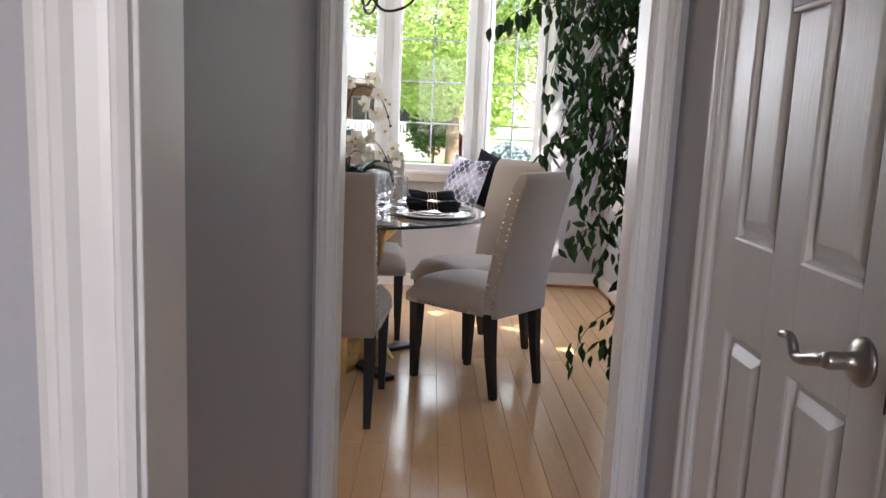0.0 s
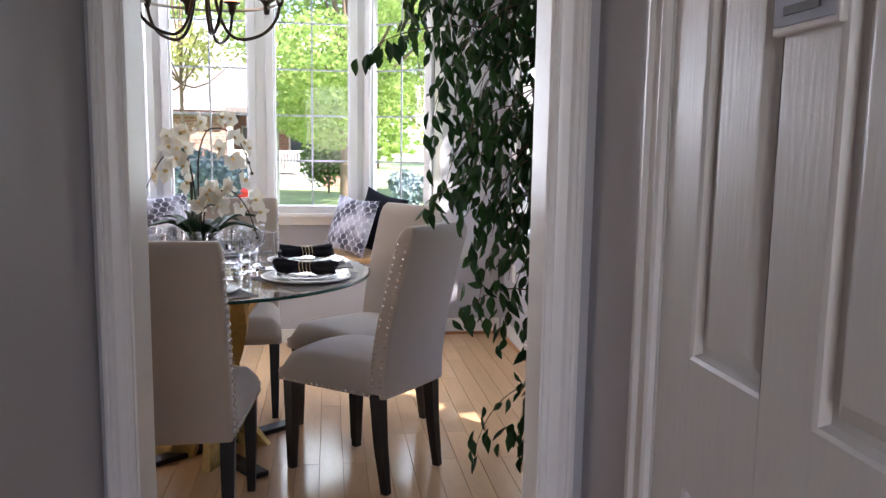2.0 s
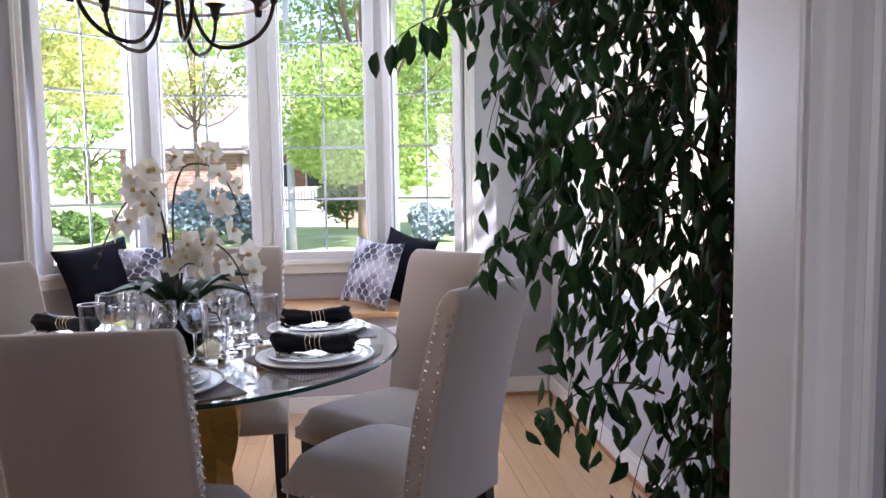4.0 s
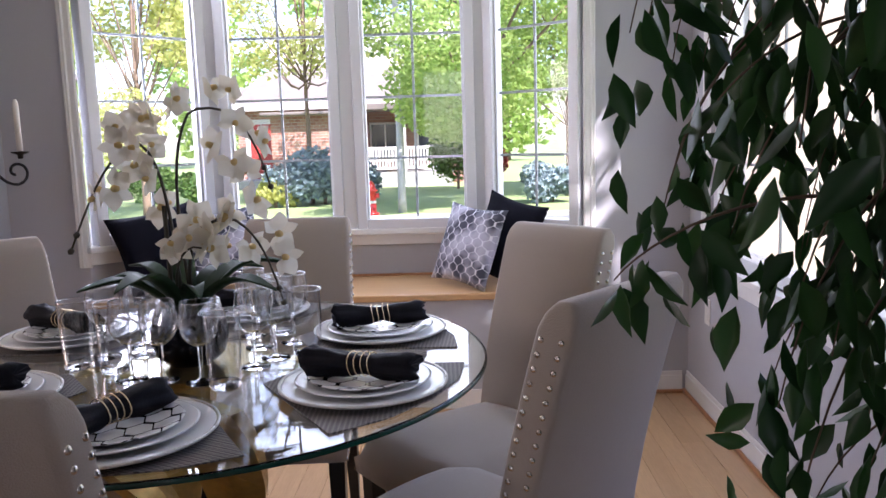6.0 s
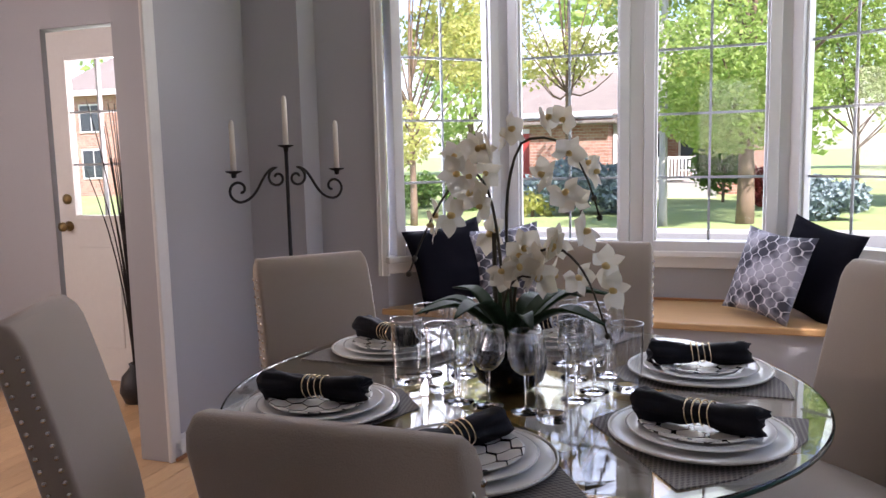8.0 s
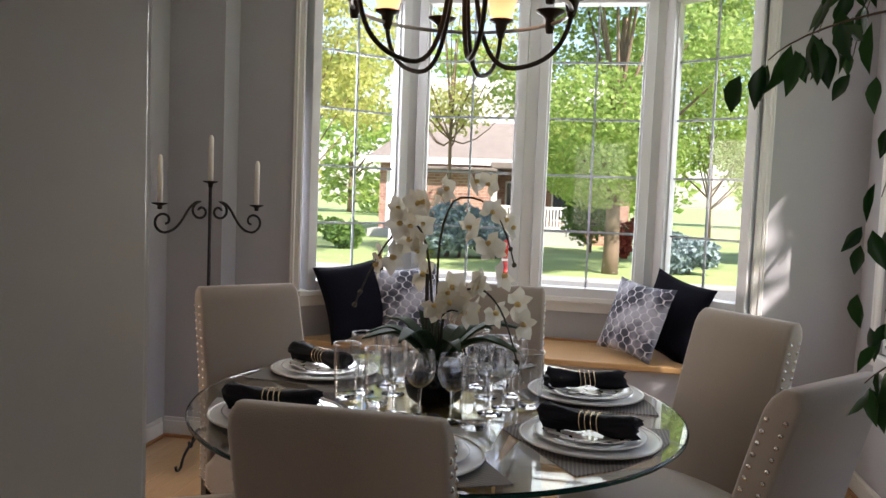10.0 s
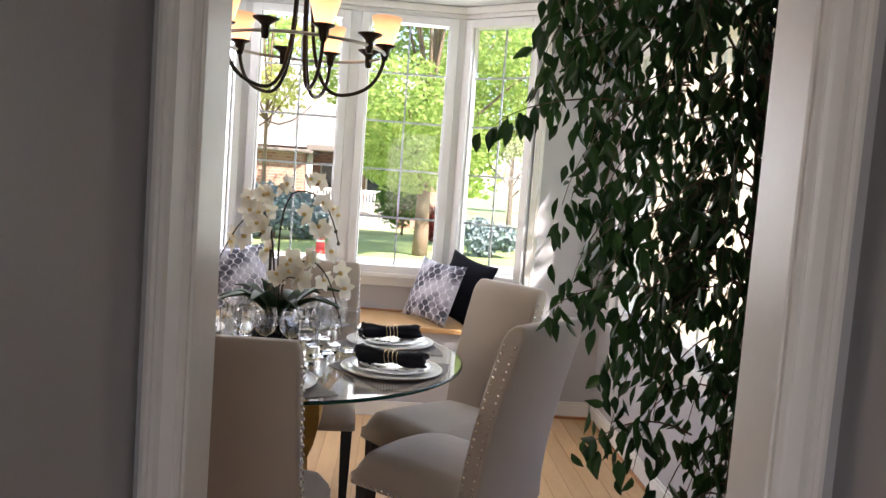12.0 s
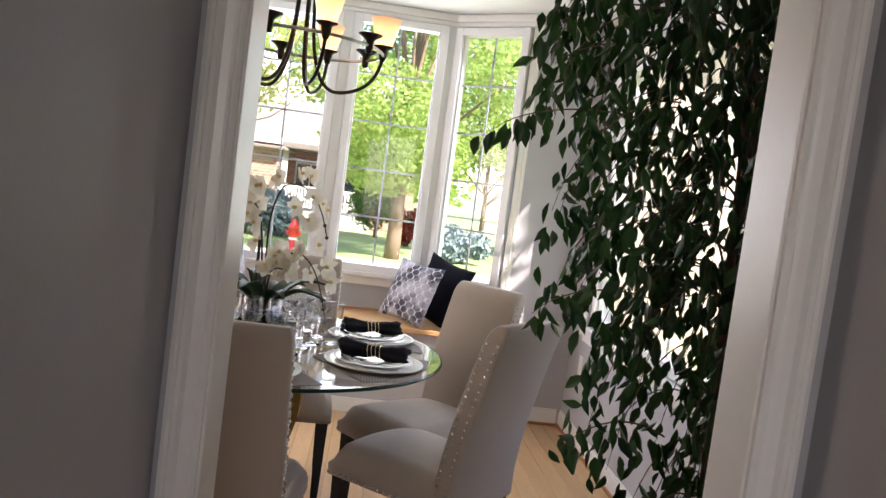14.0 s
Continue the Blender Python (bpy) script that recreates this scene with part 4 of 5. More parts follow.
z = TZ
for i, (x, y) in enumerate(SETTINGS):
    ang = math.degrees(math.atan2(y - TY, x - TX))
    pm = pose(x, y, z, 0, 0, ang)
    zz = z + 0.004
    if i == 0:
        poly = [(-0.20, -0.075), (0.10, -0.235), (0.145, -0.13), (0.162, 0), (0.145, 0.13), (0.10, 0.235), (-0.20, 0.075)]
        b = prism(poly, 0.0005, 0.0032)
        first_mat = tagged(finish("placemat", b, M_MAT, place=pm), "wedge-shaped taupe woven placemat on the glass table", "placemat", "placemats on the table")
        first_plate = thing("charger_plate", "white charger plate with a beaded silver rim", "plate", "charger plates", place=pose(x, y, zz))
        part("dish", lathe([(0, 0.0), (0.10, 0.0), (0.115, 0.003), (0.160, 0.010), (0.168, 0.011), (0.160, 0.0135), (0.118, 0.007), (0.10, 0.004), (0, 0.004)], 48), M_PLATE, first_plate, "", True)
        rim = [(0.166 * math.cos(2 * math.pi * k / 64), 0.166 * math.sin(2 * math.pi * k / 64), 0.0128) for k in range(65)]
        part("beaded_rim", tube(rim, 0.0034, 6), M_RIM, first_plate, "", True)
        first_dinner = tagged(finish("dinner_plate", lathe([(0, 0.0), (0.085, 0.0), (0.095, 0.003), (0.132, 0.012), (0.136, 0.0135), (0.131, 0.015), (0.096, 0.0065), (0.085, 0.004), (0, 0.004)], 48), M_PLATE, smooth=True, place=pose(x, y, zz + 0.0075)), "plain white china dinner plate stacked on a charger", "plate", "dinner plates")
        first_salad = tagged(finish("salad_plate", lathe([(0, 0.0), (0.07, 0.0), (0.08, 0.002), (0.108, 0.009), (0.111, 0.011), (0.107, 0.012), (0.080, 0.0055), (0.07, 0.004), (0, 0.004)], 48), M_PRINT, smooth=True, place=pose(x, y, zz + 0.0165)), "white salad plate with a black hexagon line print", "plate", "salad plates")
        first_nap = napkin()
        first_nap.matrix_basis = pose(x, y - 0.01, zz + 0.0225, 0, 0, NAP_TURN[0])
    else:
        copy_thing(first_mat, pm)
        copy_thing(first_plate, pose(x, y, zz))
        copy_thing(first_dinner, pose(x, y, zz + 0.0075))
        copy_thing(first_salad, pose(x, y, zz + 0.0165, 0, 0, 40 * i))
        copy_thing(first_nap, pose(x + (0.0 if i < 2 else -0.01), y, zz + 0.0225, 0, 0, NAP_TURN[i]))

# ---- glasses ----
def glass_thing(name, label, group, place, kind):
    root = thing(name, label, "glass", group, place=place)
    if kind == "w":
        h, r, st = 0.172, 0.040, 0.076
        part("foot", lathe([(0, 0.0), (0.033, 0.0), (0.034, 0.0015), (0.012, 0.005), (0.005, 0.010), (0, 0.010)], 24), M_SOLIDGLASS, root, "", True)
        part("stem", lathe([(0.0048, 0.010), (0.0038, st * 0.6), (0.0055, st), (0.010, st + 0.005), (0, st + 0.006)], 14), M_SOLIDGLASS, root, "", True)
        part("bowl", lathe([(0.004, st + 0.002), (r * 0.45, st + 0.006), (r * 0.80, st + 0.020), (r * 0.97, st + 0.038), (r, st + 0.052), (r * 0.96, h - 0.025), (r * 0.87, h)], 28), M_GLASS, root, "", True)
        rr = r * 0.86
    else:
        h, r = 0.155, 0.037
        part("base", lathe([(0, 0), (r * 0.78, 0), (r * 0.84, 0.004), (r * 0.86, 0.013), (0, 0.010)], 24), M_SOLIDGLASS, root, "", True)
        part("wall", lathe([(r * 0.84, 0.004), (r * 0.95, h * 0.5), (r, h)], 28), M_GLASS, root, "", True)
        rr = r
    part("rim", tube([(rr * math.cos(2 * math.pi * k / 32), rr * math.sin(2 * math.pi * k / 32), h) for k in range(33)], 0.0016, 6), M_RIMGLASS, root, "", True)
    return root


GLASSES = (  # kind, x, y
    ("w", -0.315, 2.800), ("w", -0.225, 2.805), ("w", -0.175, 2.610), ("w", -0.105, 2.600), ("w", -0.017, 2.585), ("w", 0.068, 2.690),
    ("w", 0.035, 2.855), ("w", 0.097, 2.762), ("w", 0.110, 2.900), ("w", -0.165, 2.935), ("w", -0.010, 2.975), ("w", -0.265, 2.890),
    ("t", -0.338, 2.712), ("t", -0.238, 2.675), ("t", 0.045, 2.545), ("t", 0.166, 2.785), ("t", 0.060, 2.985), ("t", -0.245, 2.970),
)
wg = tg = None
for k, x, y in GLASSES:
    p = pose(x, y, TZ + 0.0005, 0, 0, 31 * x * 100)
    if k == "w":
        if wg is None:
            wg = glass_thing("wine_glass", "clear stemmed wine glass on the glass table", "wine glasses", p, "w")
        else:
            copy_thing(wg, p)
    else:
        if tg is None:
            tg = glass_thing("tumbler", "clear straight-sided water tumbler", "tumblers", p, "t")
        else:
            copy_thing(tg, p)

# ---- orchid ----
OX, OY = -0.092, 2.742
root = thing("orchid", "white artificial orchid in a round glass bowl of black stones", "plant", place=pose(OX, OY, TZ + 0.001, 0, 0, 12))
part("bowl", lathe([(0, 0), (0.050, 0), (0.076, 0.022), (0.086, 0.060), (0.080, 0.100), (0.070, 0.118), (0.05, 0.112), (0, 0.110)], 32), M_POTBLACK, root, "glossy black bowl", True)
part("bowl_rim", lathe([(0.080, 0.100), (0.070, 0.122), (0.066, 0.142), (0.069, 0.143), (0.074, 0.122), (0.082, 0.102)], 32), M_GLASS, root, "clear glass rim", True)
rng = random.Random(11)


def blade(p0, yaw, length, rise, width, droop):
    """A strap leaf that arches out and over."""
    b = bmesh.new()
    N = 10
    rows_ = []
    d = Vector((math.cos(yaw), math.sin(yaw), 0))
    s = Vector((-math.sin(yaw), math.cos(yaw), 0))
    for i in range(N + 1):
        t = i / N
        c = Vector(p0) + d * length * t * (1 - 0.12 * t) + Vector((0, 0, rise * math.sin(math.pi * 0.5 * min(1, t * 1.5)) - droop * t * t))
        w = width * math.sin(math.pi * (0.10 + 0.90 * t) ** 0.8) ** 0.8 if t < 1 else 0.001
        w = max(w, 0.001)
        rows_.append([b.verts.new(c - s * w + Vector((0, 0, w * 0.35))), b.verts.new(c + Vector((0, 0, -w * 0.1))), b.verts.new(c + s * w + Vector((0, 0, w * 0.35))), b.verts.new(c + Vector((0, 0, -w * 0.1 - 0.003)))])
    for p, q in zip(rows_, rows_[1:]):
        for i in range(4):
            j = (i + 1) % 4
            b.faces.new((p[i], p[j], q[j], q[i]))
    b.faces.new(rows_[0][::-1])
    b.faces.new(rows_[-1])
    bmesh.ops.recalc_face_normals(b, faces=b.faces[:])
    return b


for k in range(10):
    yaw = 2 * math.pi * k / 10 + rng.uniform(-0.15, 0.15)
    part("leaf", blade((0.012 * math.cos(yaw), 0.012 * math.sin(yaw), 0.108), yaw, rng.uniform(0.21, 0.29), rng.uniform(0.09, 0.13), rng.uniform(0.023, 0.030), rng.uniform(0.0, 0.035)), M_ORLEAF, root, "", True)


def flower_mesh(r):
    b = bmesh.new()
    for k, (a, ln, w) in enumerate(((90, 1.0, 0.34), (210, 0.95, 0.32), (330, 0.95, 0.32), (20, 1.0, 0.51), (160, 1.0, 0.51))):
        a = radians(a)
        d, s = Vector((math.cos(a), 0, math.sin(a))), Vector((-math.sin(a), 0, math.cos(a)))
        lift = 0.0 if k < 3 else -0.06
        outline = [(0.06, 0.06), (0.30, 0.72), (0.54, 1.0), (0.82, 0.60), (1.08, 0.0)]
        mids = [b.verts.new(d * (t * ln * r) + Vector((0, (lift - 0.30 * (t - 0.35) ** 2 + 0.05 + 0.05 * math.sin(9 * t + k)) * r, 0))) for t, _ in outline]
        lf = [b.verts.new(d * (t * ln * r) + s * (q * w * r) + Vector((0, (lift + 0.10 * q - 0.18 * t * t) * r, 0))) for t, q in outline[:-1]]
        rt = [b.verts.new(d * (t * ln * r) - s * (q * w * r) + Vector((0, (lift + 0.10 * q - 0.18 * t * t) * r, 0))) for t, q in outline[:-1]]
        for i in range(3):
            b.faces.new((mids[i], mids[i + 1], lf[i + 1], lf[i]))
            b.faces.new((mids[i + 1], mids[i], rt[i], rt[i + 1]))
        b.faces.new((mids[3], mids[4], lf[3]))
        b.faces.new((mids[4], mids[3], rt[3]))
    return b


stems = (
    [(0.0, 0.0, 0.09)] + bez((0.005, 0, 0.2), (-0.01, 0.0, 0.40), (-0.015, 0.01, 0.52), (0.03, 0.0, 0.595), 8) + bez((0.05, 0, 0.605), (0.13, -0.01, 0.62), (0.17, -0.02, 0.55), (0.20, -0.03, 0.43), 8),
    [(-0.012, 0.0, 0.09)] + bez((-0.012, -0.005, 0.2), (-0.02, -0.01, 0.38), (-0.03, -0.015, 0.50), (-0.07, -0.02, 0.53), 8) + bez((-0.09, -0.02, 0.53), (-0.15, -0.03, 0.50), (-0.19, -0.03, 0.40), (-0.225, -0.04, 0.30), 8),
    [(0.01, -0.01, 0.09)] + bez((0.01, -0.01, 0.2), (0.01, -0.02, 0.30), (0.04, -0.03, 0.36), (0.10, -0.04, 0.36), 8) + bez((0.12, -0.04, 0.355), (0.17, -0.05, 0.32), (0.19, -0.05, 0.25), (0.215, -0.06, 0.15), 8),
    [(-0.01, -0.02, 0.09)] + bez((-0.01, -0.03, 0.15), (-0.02, -0.08, 0.22), (0.0, -0.08, 0.32), (0.05, -0.10, 0.30), 8),
)
for s in stems:
    s[1:] = [Vector((p[0], p[1], p[2] - 0.036 * min(1.0, p[2] / 0.4))) for p in s[1:]]
    part("stem", tube(s, 0.0042, 7, taper=0.5), M_STEM, root, "", True)
part("support_stake", tube([(-0.03, -0.01, 0.09), (-0.033, -0.012, 0.36)], 0.0055, 7), M_STEM, root)
# sprays of blossom: centre of each cluster, how many, how loose
CLUSTERS = (((0.00, 0.0, 0.615), 2, 0.010), ((0.10, -0.02, 0.640), 2, 0.018), ((-0.075, -0.01, 0.58), 2, 0.016), ((-0.115, -0.02, 0.545), 2, 0.016),
            ((-0.06, -0.01, 0.52), 1, 0.01), ((-0.10, -0.02, 0.47), 4, 0.022), ((-0.17, -0.03, 0.42), 3, 0.022), ((-0.05, 0.0, 0.405), 2, 0.022),
            ((0.165, -0.03, 0.565), 2, 0.018), ((0.19, -0.03, 0.53), 1, 0.01), ((0.11, -0.03, 0.490), 2, 0.014), ((0.14, -0.03, 0.455), 1, 0.012),
            ((0.02, -0.06, 0.325), 4, 0.022), ((0.00, -0.07, 0.285), 2, 0.018), ((0.055, -0.07, 0.285), 2, 0.016), ((0.10, -0.05, 0.305), 3, 0.018),
            ((0.085, -0.04, 0.385), 2, 0.018), ((0.165, -0.05, 0.345), 1, 0.01), ((0.19, -0.05, 0.305), 2, 0.018), ((0.215, -0.06, 0.265), 1, 0.012))
spots = []
for c, n, sp in CLUSTERS:
    for _ in range(n):
        spots.append(Vector(c) + Vector((rng.gauss(0, sp), rng.gauss(0, sp), rng.gauss(0, sp) - (0.034 if c[2] > 0.4 else 0.012))))
fl = None
for i, p in enumerate(spots):
    m = Matrix.Translation(p) @ pose(0, 0, 0, rng.uniform(-30, 30), rng.uniform(-180, 180), rng.gauss(0, 50)) @ Matrix.Scale(rng.uniform(0.8, 1.1), 4)
    if fl is None:
        b = flower_mesh(0.044)
        fl = part("flower", b, M_ORCHID, root, "white open blossom", True, m)
        fl_me = fl.data
        lip_b = lathe([(0, -0.004), (0.008, 0.0), (0.006, 0.012), (0, 0.015)], 8, m=pose(0, 0, 0, 90, 0, 0))
        lip = part("throat", lip_b, M_LIP, fl, "", True)
        lip_me = lip.data
    else:
        o = new("flower", fl_me)
        o.parent = root
        o.matrix_basis = m
        q = new("throat", lip_me)
        q.parent = o
# buds at the tips
for s in stems[:3]:
    for k in (-1, -2):
        p = Vector(s[k])
        part("bud", lathe([(0, -0.010), (0.006, -0.004), (0.007, 0.003), (0, 0.012)], 8, m=pose(p.x, p.y, p.z, 120, 30, 0)), M_STEM, root, "", True)

# ---- chandelier ----
CX, CY, CR, CZ = -0.055, 2.700, 0.285, 1.812
root = thing("chandelier", "dark bronze ring chandelier with five lit alabaster shades", "chandelier", place=pose(CX, CY, 0))
pts = [(CR * math.cos(2 * math.pi * i / 72), CR * math.sin(2 * math.pi * i / 72), CZ) for i in range(73)]
part("ring", tube(pts, 0.0055, 8), M_NICKEL, root, "thin metal hoop", True)
for k in range(5):
    a = radians(72 * k + 3)
    d = Vector((math.cos(a), math.sin(a), 0))
    pts = [d * 0.028 + Vector((0, 0, 2.10))] + bez(d * 0.028 + Vector((0, 0, 2.05)), d * 0.03 + Vector((0, 0, 1.80)), d * 0.06 + Vector((0, 0, 1.655)), d * 0.145 + Vector((0, 0, 1.663)), 12) + bez(d * 0.16 + Vector((0, 0, 1.665)), d * 0.24 + Vector((0, 0, 1.68)), d * 0.275 + Vector((0, 0, 1.73)), d * CR + Vector((0, 0, CZ - 0.01)), 10)
    part("arm", tube(pts, 0.0065, 8), M_BRONZE, root, "", True)
    hold = part("lamp_holder", lathe([(0, -0.02), (0.009, -0.018), (0.015, 0.0), (0.018, 0.022), (0.034, 0.030), (0.036, 0.034), (0, 0.036)], 20, m=Matrix.Translation(d * CR + Vector((0, 0, CZ)))), M_BRONZE, root, "", True)
    part("shade", lathe([(0.028, 0.036), (0.034, 0.055), (0.043, 0.09), (0.053, 0.128), (0.050, 0.128), (0.040, 0.09), (0.031, 0.055), (0.024, 0.040)], 28, m=Matrix.Translation(d * CR + Vector((0, 0, CZ)))), M_SHADE, root, "lit amber alabaster glass shade", True)
    a = radians(72 * k + 39)
    d = Vector((math.cos(a), math.sin(a), 0))
    part("cup", lathe([(0, -0.030), (0.010, -0.028), (0.013, -0.012), (0.013, 0.010), (0.020, 0.018), (0.040, 0.030), (0.041, 0.034), (0, 0.030)], 20, m=Matrix.Translation(d * CR + Vector((0, 0, CZ + 0.004)))), M_BRONZE, root, "", True)
part("stem", tube([(0, 0, 2.08), (0, 0, CEIL)], 0.008, 10), M_BRONZE, root, "", True)
part("hub", lathe([(0, 2.02), (0.03, 2.03), (0.042, 2.07), (0.03, 2.11), (0.012, 2.14), (0, 2.14)], 20), M_BRONZE, root, "", True)
part("ceiling_rose", lathe([(0, CEIL - 0.04), (0.03, CEIL - 0.035), (0.065, CEIL - 0.012), (0.065, CEIL), (0, CEIL)], 24), M_BRONZE, root, "", True)

# ---- floor candelabra ----
KX, KY, KA = -1.463, 4.095, 49.4
root = thing("candelabra", "black wrought iron floor candelabra with scrolls", "candelabra", place=pose(KX, KY, 0, 0, 0, KA))
part("stem", tube([(0, 0, 0.10), (0, 0, 1.36)], 0.0085, 10), M_IRON, root, "", True)


def spiral(cx, cz, r0, a0, turns, sgn, n=26, r1=0.012):
    return [(cx + sgn * (r0 + (r1 - r0) * i / n) * math.cos(a0 + turns * 2 * math.pi * i / n), 0, cz + (r0 + (r1 - r0) * i / n) * math.sin(a0 + turns * 2 * math.pi * i / n)) for i in range(n + 1)]


for sg in (-1, 1):
    inner = spiral(sg * 0.045, 1.205, 0.045, radians(90), 1.2, -sg)
    out = bez((sg * 0.045, 0, 1.25), (sg * 0.12, 0, 1.255), (sg * 0.12, 0, 1.11), (sg * 0.215, 0, 1.105), 14)
    outer = spiral(sg * 0.215, 1.158, 0.053, radians(-90), 0.95, sg)
    part("scroll_arm", tube(inner[::-1] + out[1:] + outer[1:], 0.0062, 8), M_IRON, root, "", True)
for x, zc in ((-0.237, 1.222), (0.0, 1.33), (0.237, 1.222)):
    part("drip_pan", lathe([(0, -0.012), (0.010, -0.010), (0.012, 0.006), (0.034, 0.014), (0.036, 0.019), (0.012, 0.019), (0.012, 0.034), (0, 0.034)], 18, m=pose(x, 0, zc)), M_IRON, root, "", True)
    part("candle", lathe([(0, 0.02), (0.0125, 0.02), (0.0115, 0.215), (0.007, 0.232), (0, 0.236)], 18, m=pose(x, 0, zc)), M_WAX, root, "ivory taper candle, unlit", True)
for k in range(3):
    a = radians(90 + 120 * k)
    d = Vector((math.cos(a), math.sin(a), 0))
    up = Vector((0, 0, 1))
    pts = bez(up * 0.22, up * 0.10 + d * 0.02, up * 0.14 + d * 0.13, up * 0.035 + d * 0.17, 10) + bez(up * 0.02 + d * 0.175, up * 0.0 + d * 0.185, up * 0.0 + d * 0.215, up * 0.03 + d * 0.21, 6)
    part("foot", tube([p + up * 0.004 for p in pts], 0.0065, 8), M_IRON, root, "", True)


# ---- cushions ----
def cushion(name, label, material, x, y, z, w, rx, rz, roll=0.0, group="cushions on the window seat"):
    b = bmesh.new()
    n = 16
    fr, bk = {}, {}
    for i in range(n + 1):
        for j in range(n + 1):
            u, v = i / n * 2 - 1, j / n * 2 - 1
            e = max(0.0, (1 - u * u) * (1 - v * v)) ** 0.42
            ear = 1 + 0.05 * (u * v) ** 2 - 0.055 * (1 - u * u) * (v * v) - 0.055 * (1 - v * v) * (u * u)
            wr = 0.006 * noise.noise(Vector((u * 2.2 + x * 7, v * 2.2, z * 3)))
            px, pz = u * w / 2 * ear, v * w / 2 * ear
            fr[i, j] = b.verts.new((px, -0.055 * e - 0.002 + wr * e, pz))
            bk[i, j] = fr[i, j] if i in (0, n) or j in (0, n) else b.verts.new((px, 0.055 * e + 0.002, pz))
    for i in range(n):
        for j in range(n):
            b.faces.new((fr[i, j], fr[i + 1, j], fr[i + 1, j + 1], fr[i, j + 1]))
            b.faces.new((bk[i, j + 1], bk[i + 1, j + 1], bk[i + 1, j], bk[i, j]))
    return tagged(finish(name, b, material, smooth=True, place=Matrix.Translation((x, y, z)) @ pose(0, 0, 0, rx, 0, rz) @ pose(0, 0, 0, 0, roll, 0)), label, "cushion", group)


cushion("cushion", "white and slate ogee-lattice cushion leaning on the window seat", M_PILLOW, 0.560, 4.70, 0.738, 0.375, -20, -48, 4)
cushion("cushion", "plain black cushion leaning in the bay corner", M_NAVY, 0.745, 4.76, 0.752, 0.40, -16, -50, 10)
cushion("cushion", "white and slate ogee-lattice cushion leaning on the window seat", M_PILLOW, -0.640, 4.80, 0.738, 0.375, -18, 34, -5)
cushion("cushion", "plain black cushion leaning in the bay corner", M_NAVY, -0.890, 4.65, 0.752, 0.40, -20, 42, -8)

# ---- twigs in the foyer ----
root = thing("twig_arrangement", "tall dark twigs standing in a black floor vase", "decoration", place=pose(-2.60, 4.36, 0))
part("vase", lathe([(0, 0), (0.075, 0), (0.10, 0.06), (0.085, 0.14), (0.04, 0.19), (0.045, 0.21), (0.035, 0.21), (0.03, 0.19), (0, 0.18)], 20), M_BLACKPOT, root, "", True)
rng = random.Random(5)
for k in range(26):
    dx, dy = rng.gauss(-0.05, 0.055), rng.gauss(0, 0.04)
    h = rng.uniform(1.2, 1.72)
    part("twig", tube(bez((dx * 0.1, dy * 0.1, 0.15), (dx * 0.15, dy * 0.2, h * 0.4), (dx * 0.4, dy * 0.5, h * 0.7), (dx * 1.3, dy * 1.4, h), 7), 0.006, 5, taper=0.4), M_TWIG, root)
part("tie", lathe([(0.02, 0.86), (0.028, 0.87), (0.028, 0.93), (0.02, 0.94)], 14), M_TWIG, root)

# ---- ficus ----
FX, FY = 1.15, 1.83
root = thing("ficus_tree", "tall weeping ficus with dense dark green hanging leaves", "plant", place=pose(FX, FY, 0))
part("pot", lathe([(0, 0), (0.11, 0), (0.14, 0.25), (0.15, 0.26), (0.15, 0.285), (0.135, 0.285), (0.13, 0.26), (0, 0.25)], 28, m=pose(0.18, 0.02, 0)), M_POT, root, "dark glazed pot", True)
part("soil", lathe([(0, 0.255), (0.125, 0.255), (0, 0.262)], 20, m=pose(0.18, 0.02, 0)), M_TRUNK, root)
rng = random.Random(21)
trunks = []
for k, (dx, dy, h) in enumerate(((0.03, 0.02, 2.2), (-0.05, 0.03, 2.1), (0.02, -0.05, 2.0))):
    pts = bez((dx + 0.18, dy + 0.02, 0.25), (dx + 0.12, dy + 0.06, 0.8), (dx + 0.10, dy - 0.08, 1.3), (dx * 2 + (-0.10, 0.16, 0.08)[k], dy * 2 + (0.02, 0.12, -0.08)[k], h), 14)
    trunks.append(pts)
    part("trunk", tube(pts, 0.021, 8, taper=0.4), M_BARK, root, "", True)
leaf_at = []
nb = 0


def crown_half(zv):
    """How far the crown reaches out at a height."""
    xs, ys = (0.3, 0.7, 1.0, 1.3, 1.6, 1.9, 2.4), (0.42, 0.40, 0.38, 0.40, 0.49, 0.55, 0.50)
    return float(np.interp(zv, xs, ys))


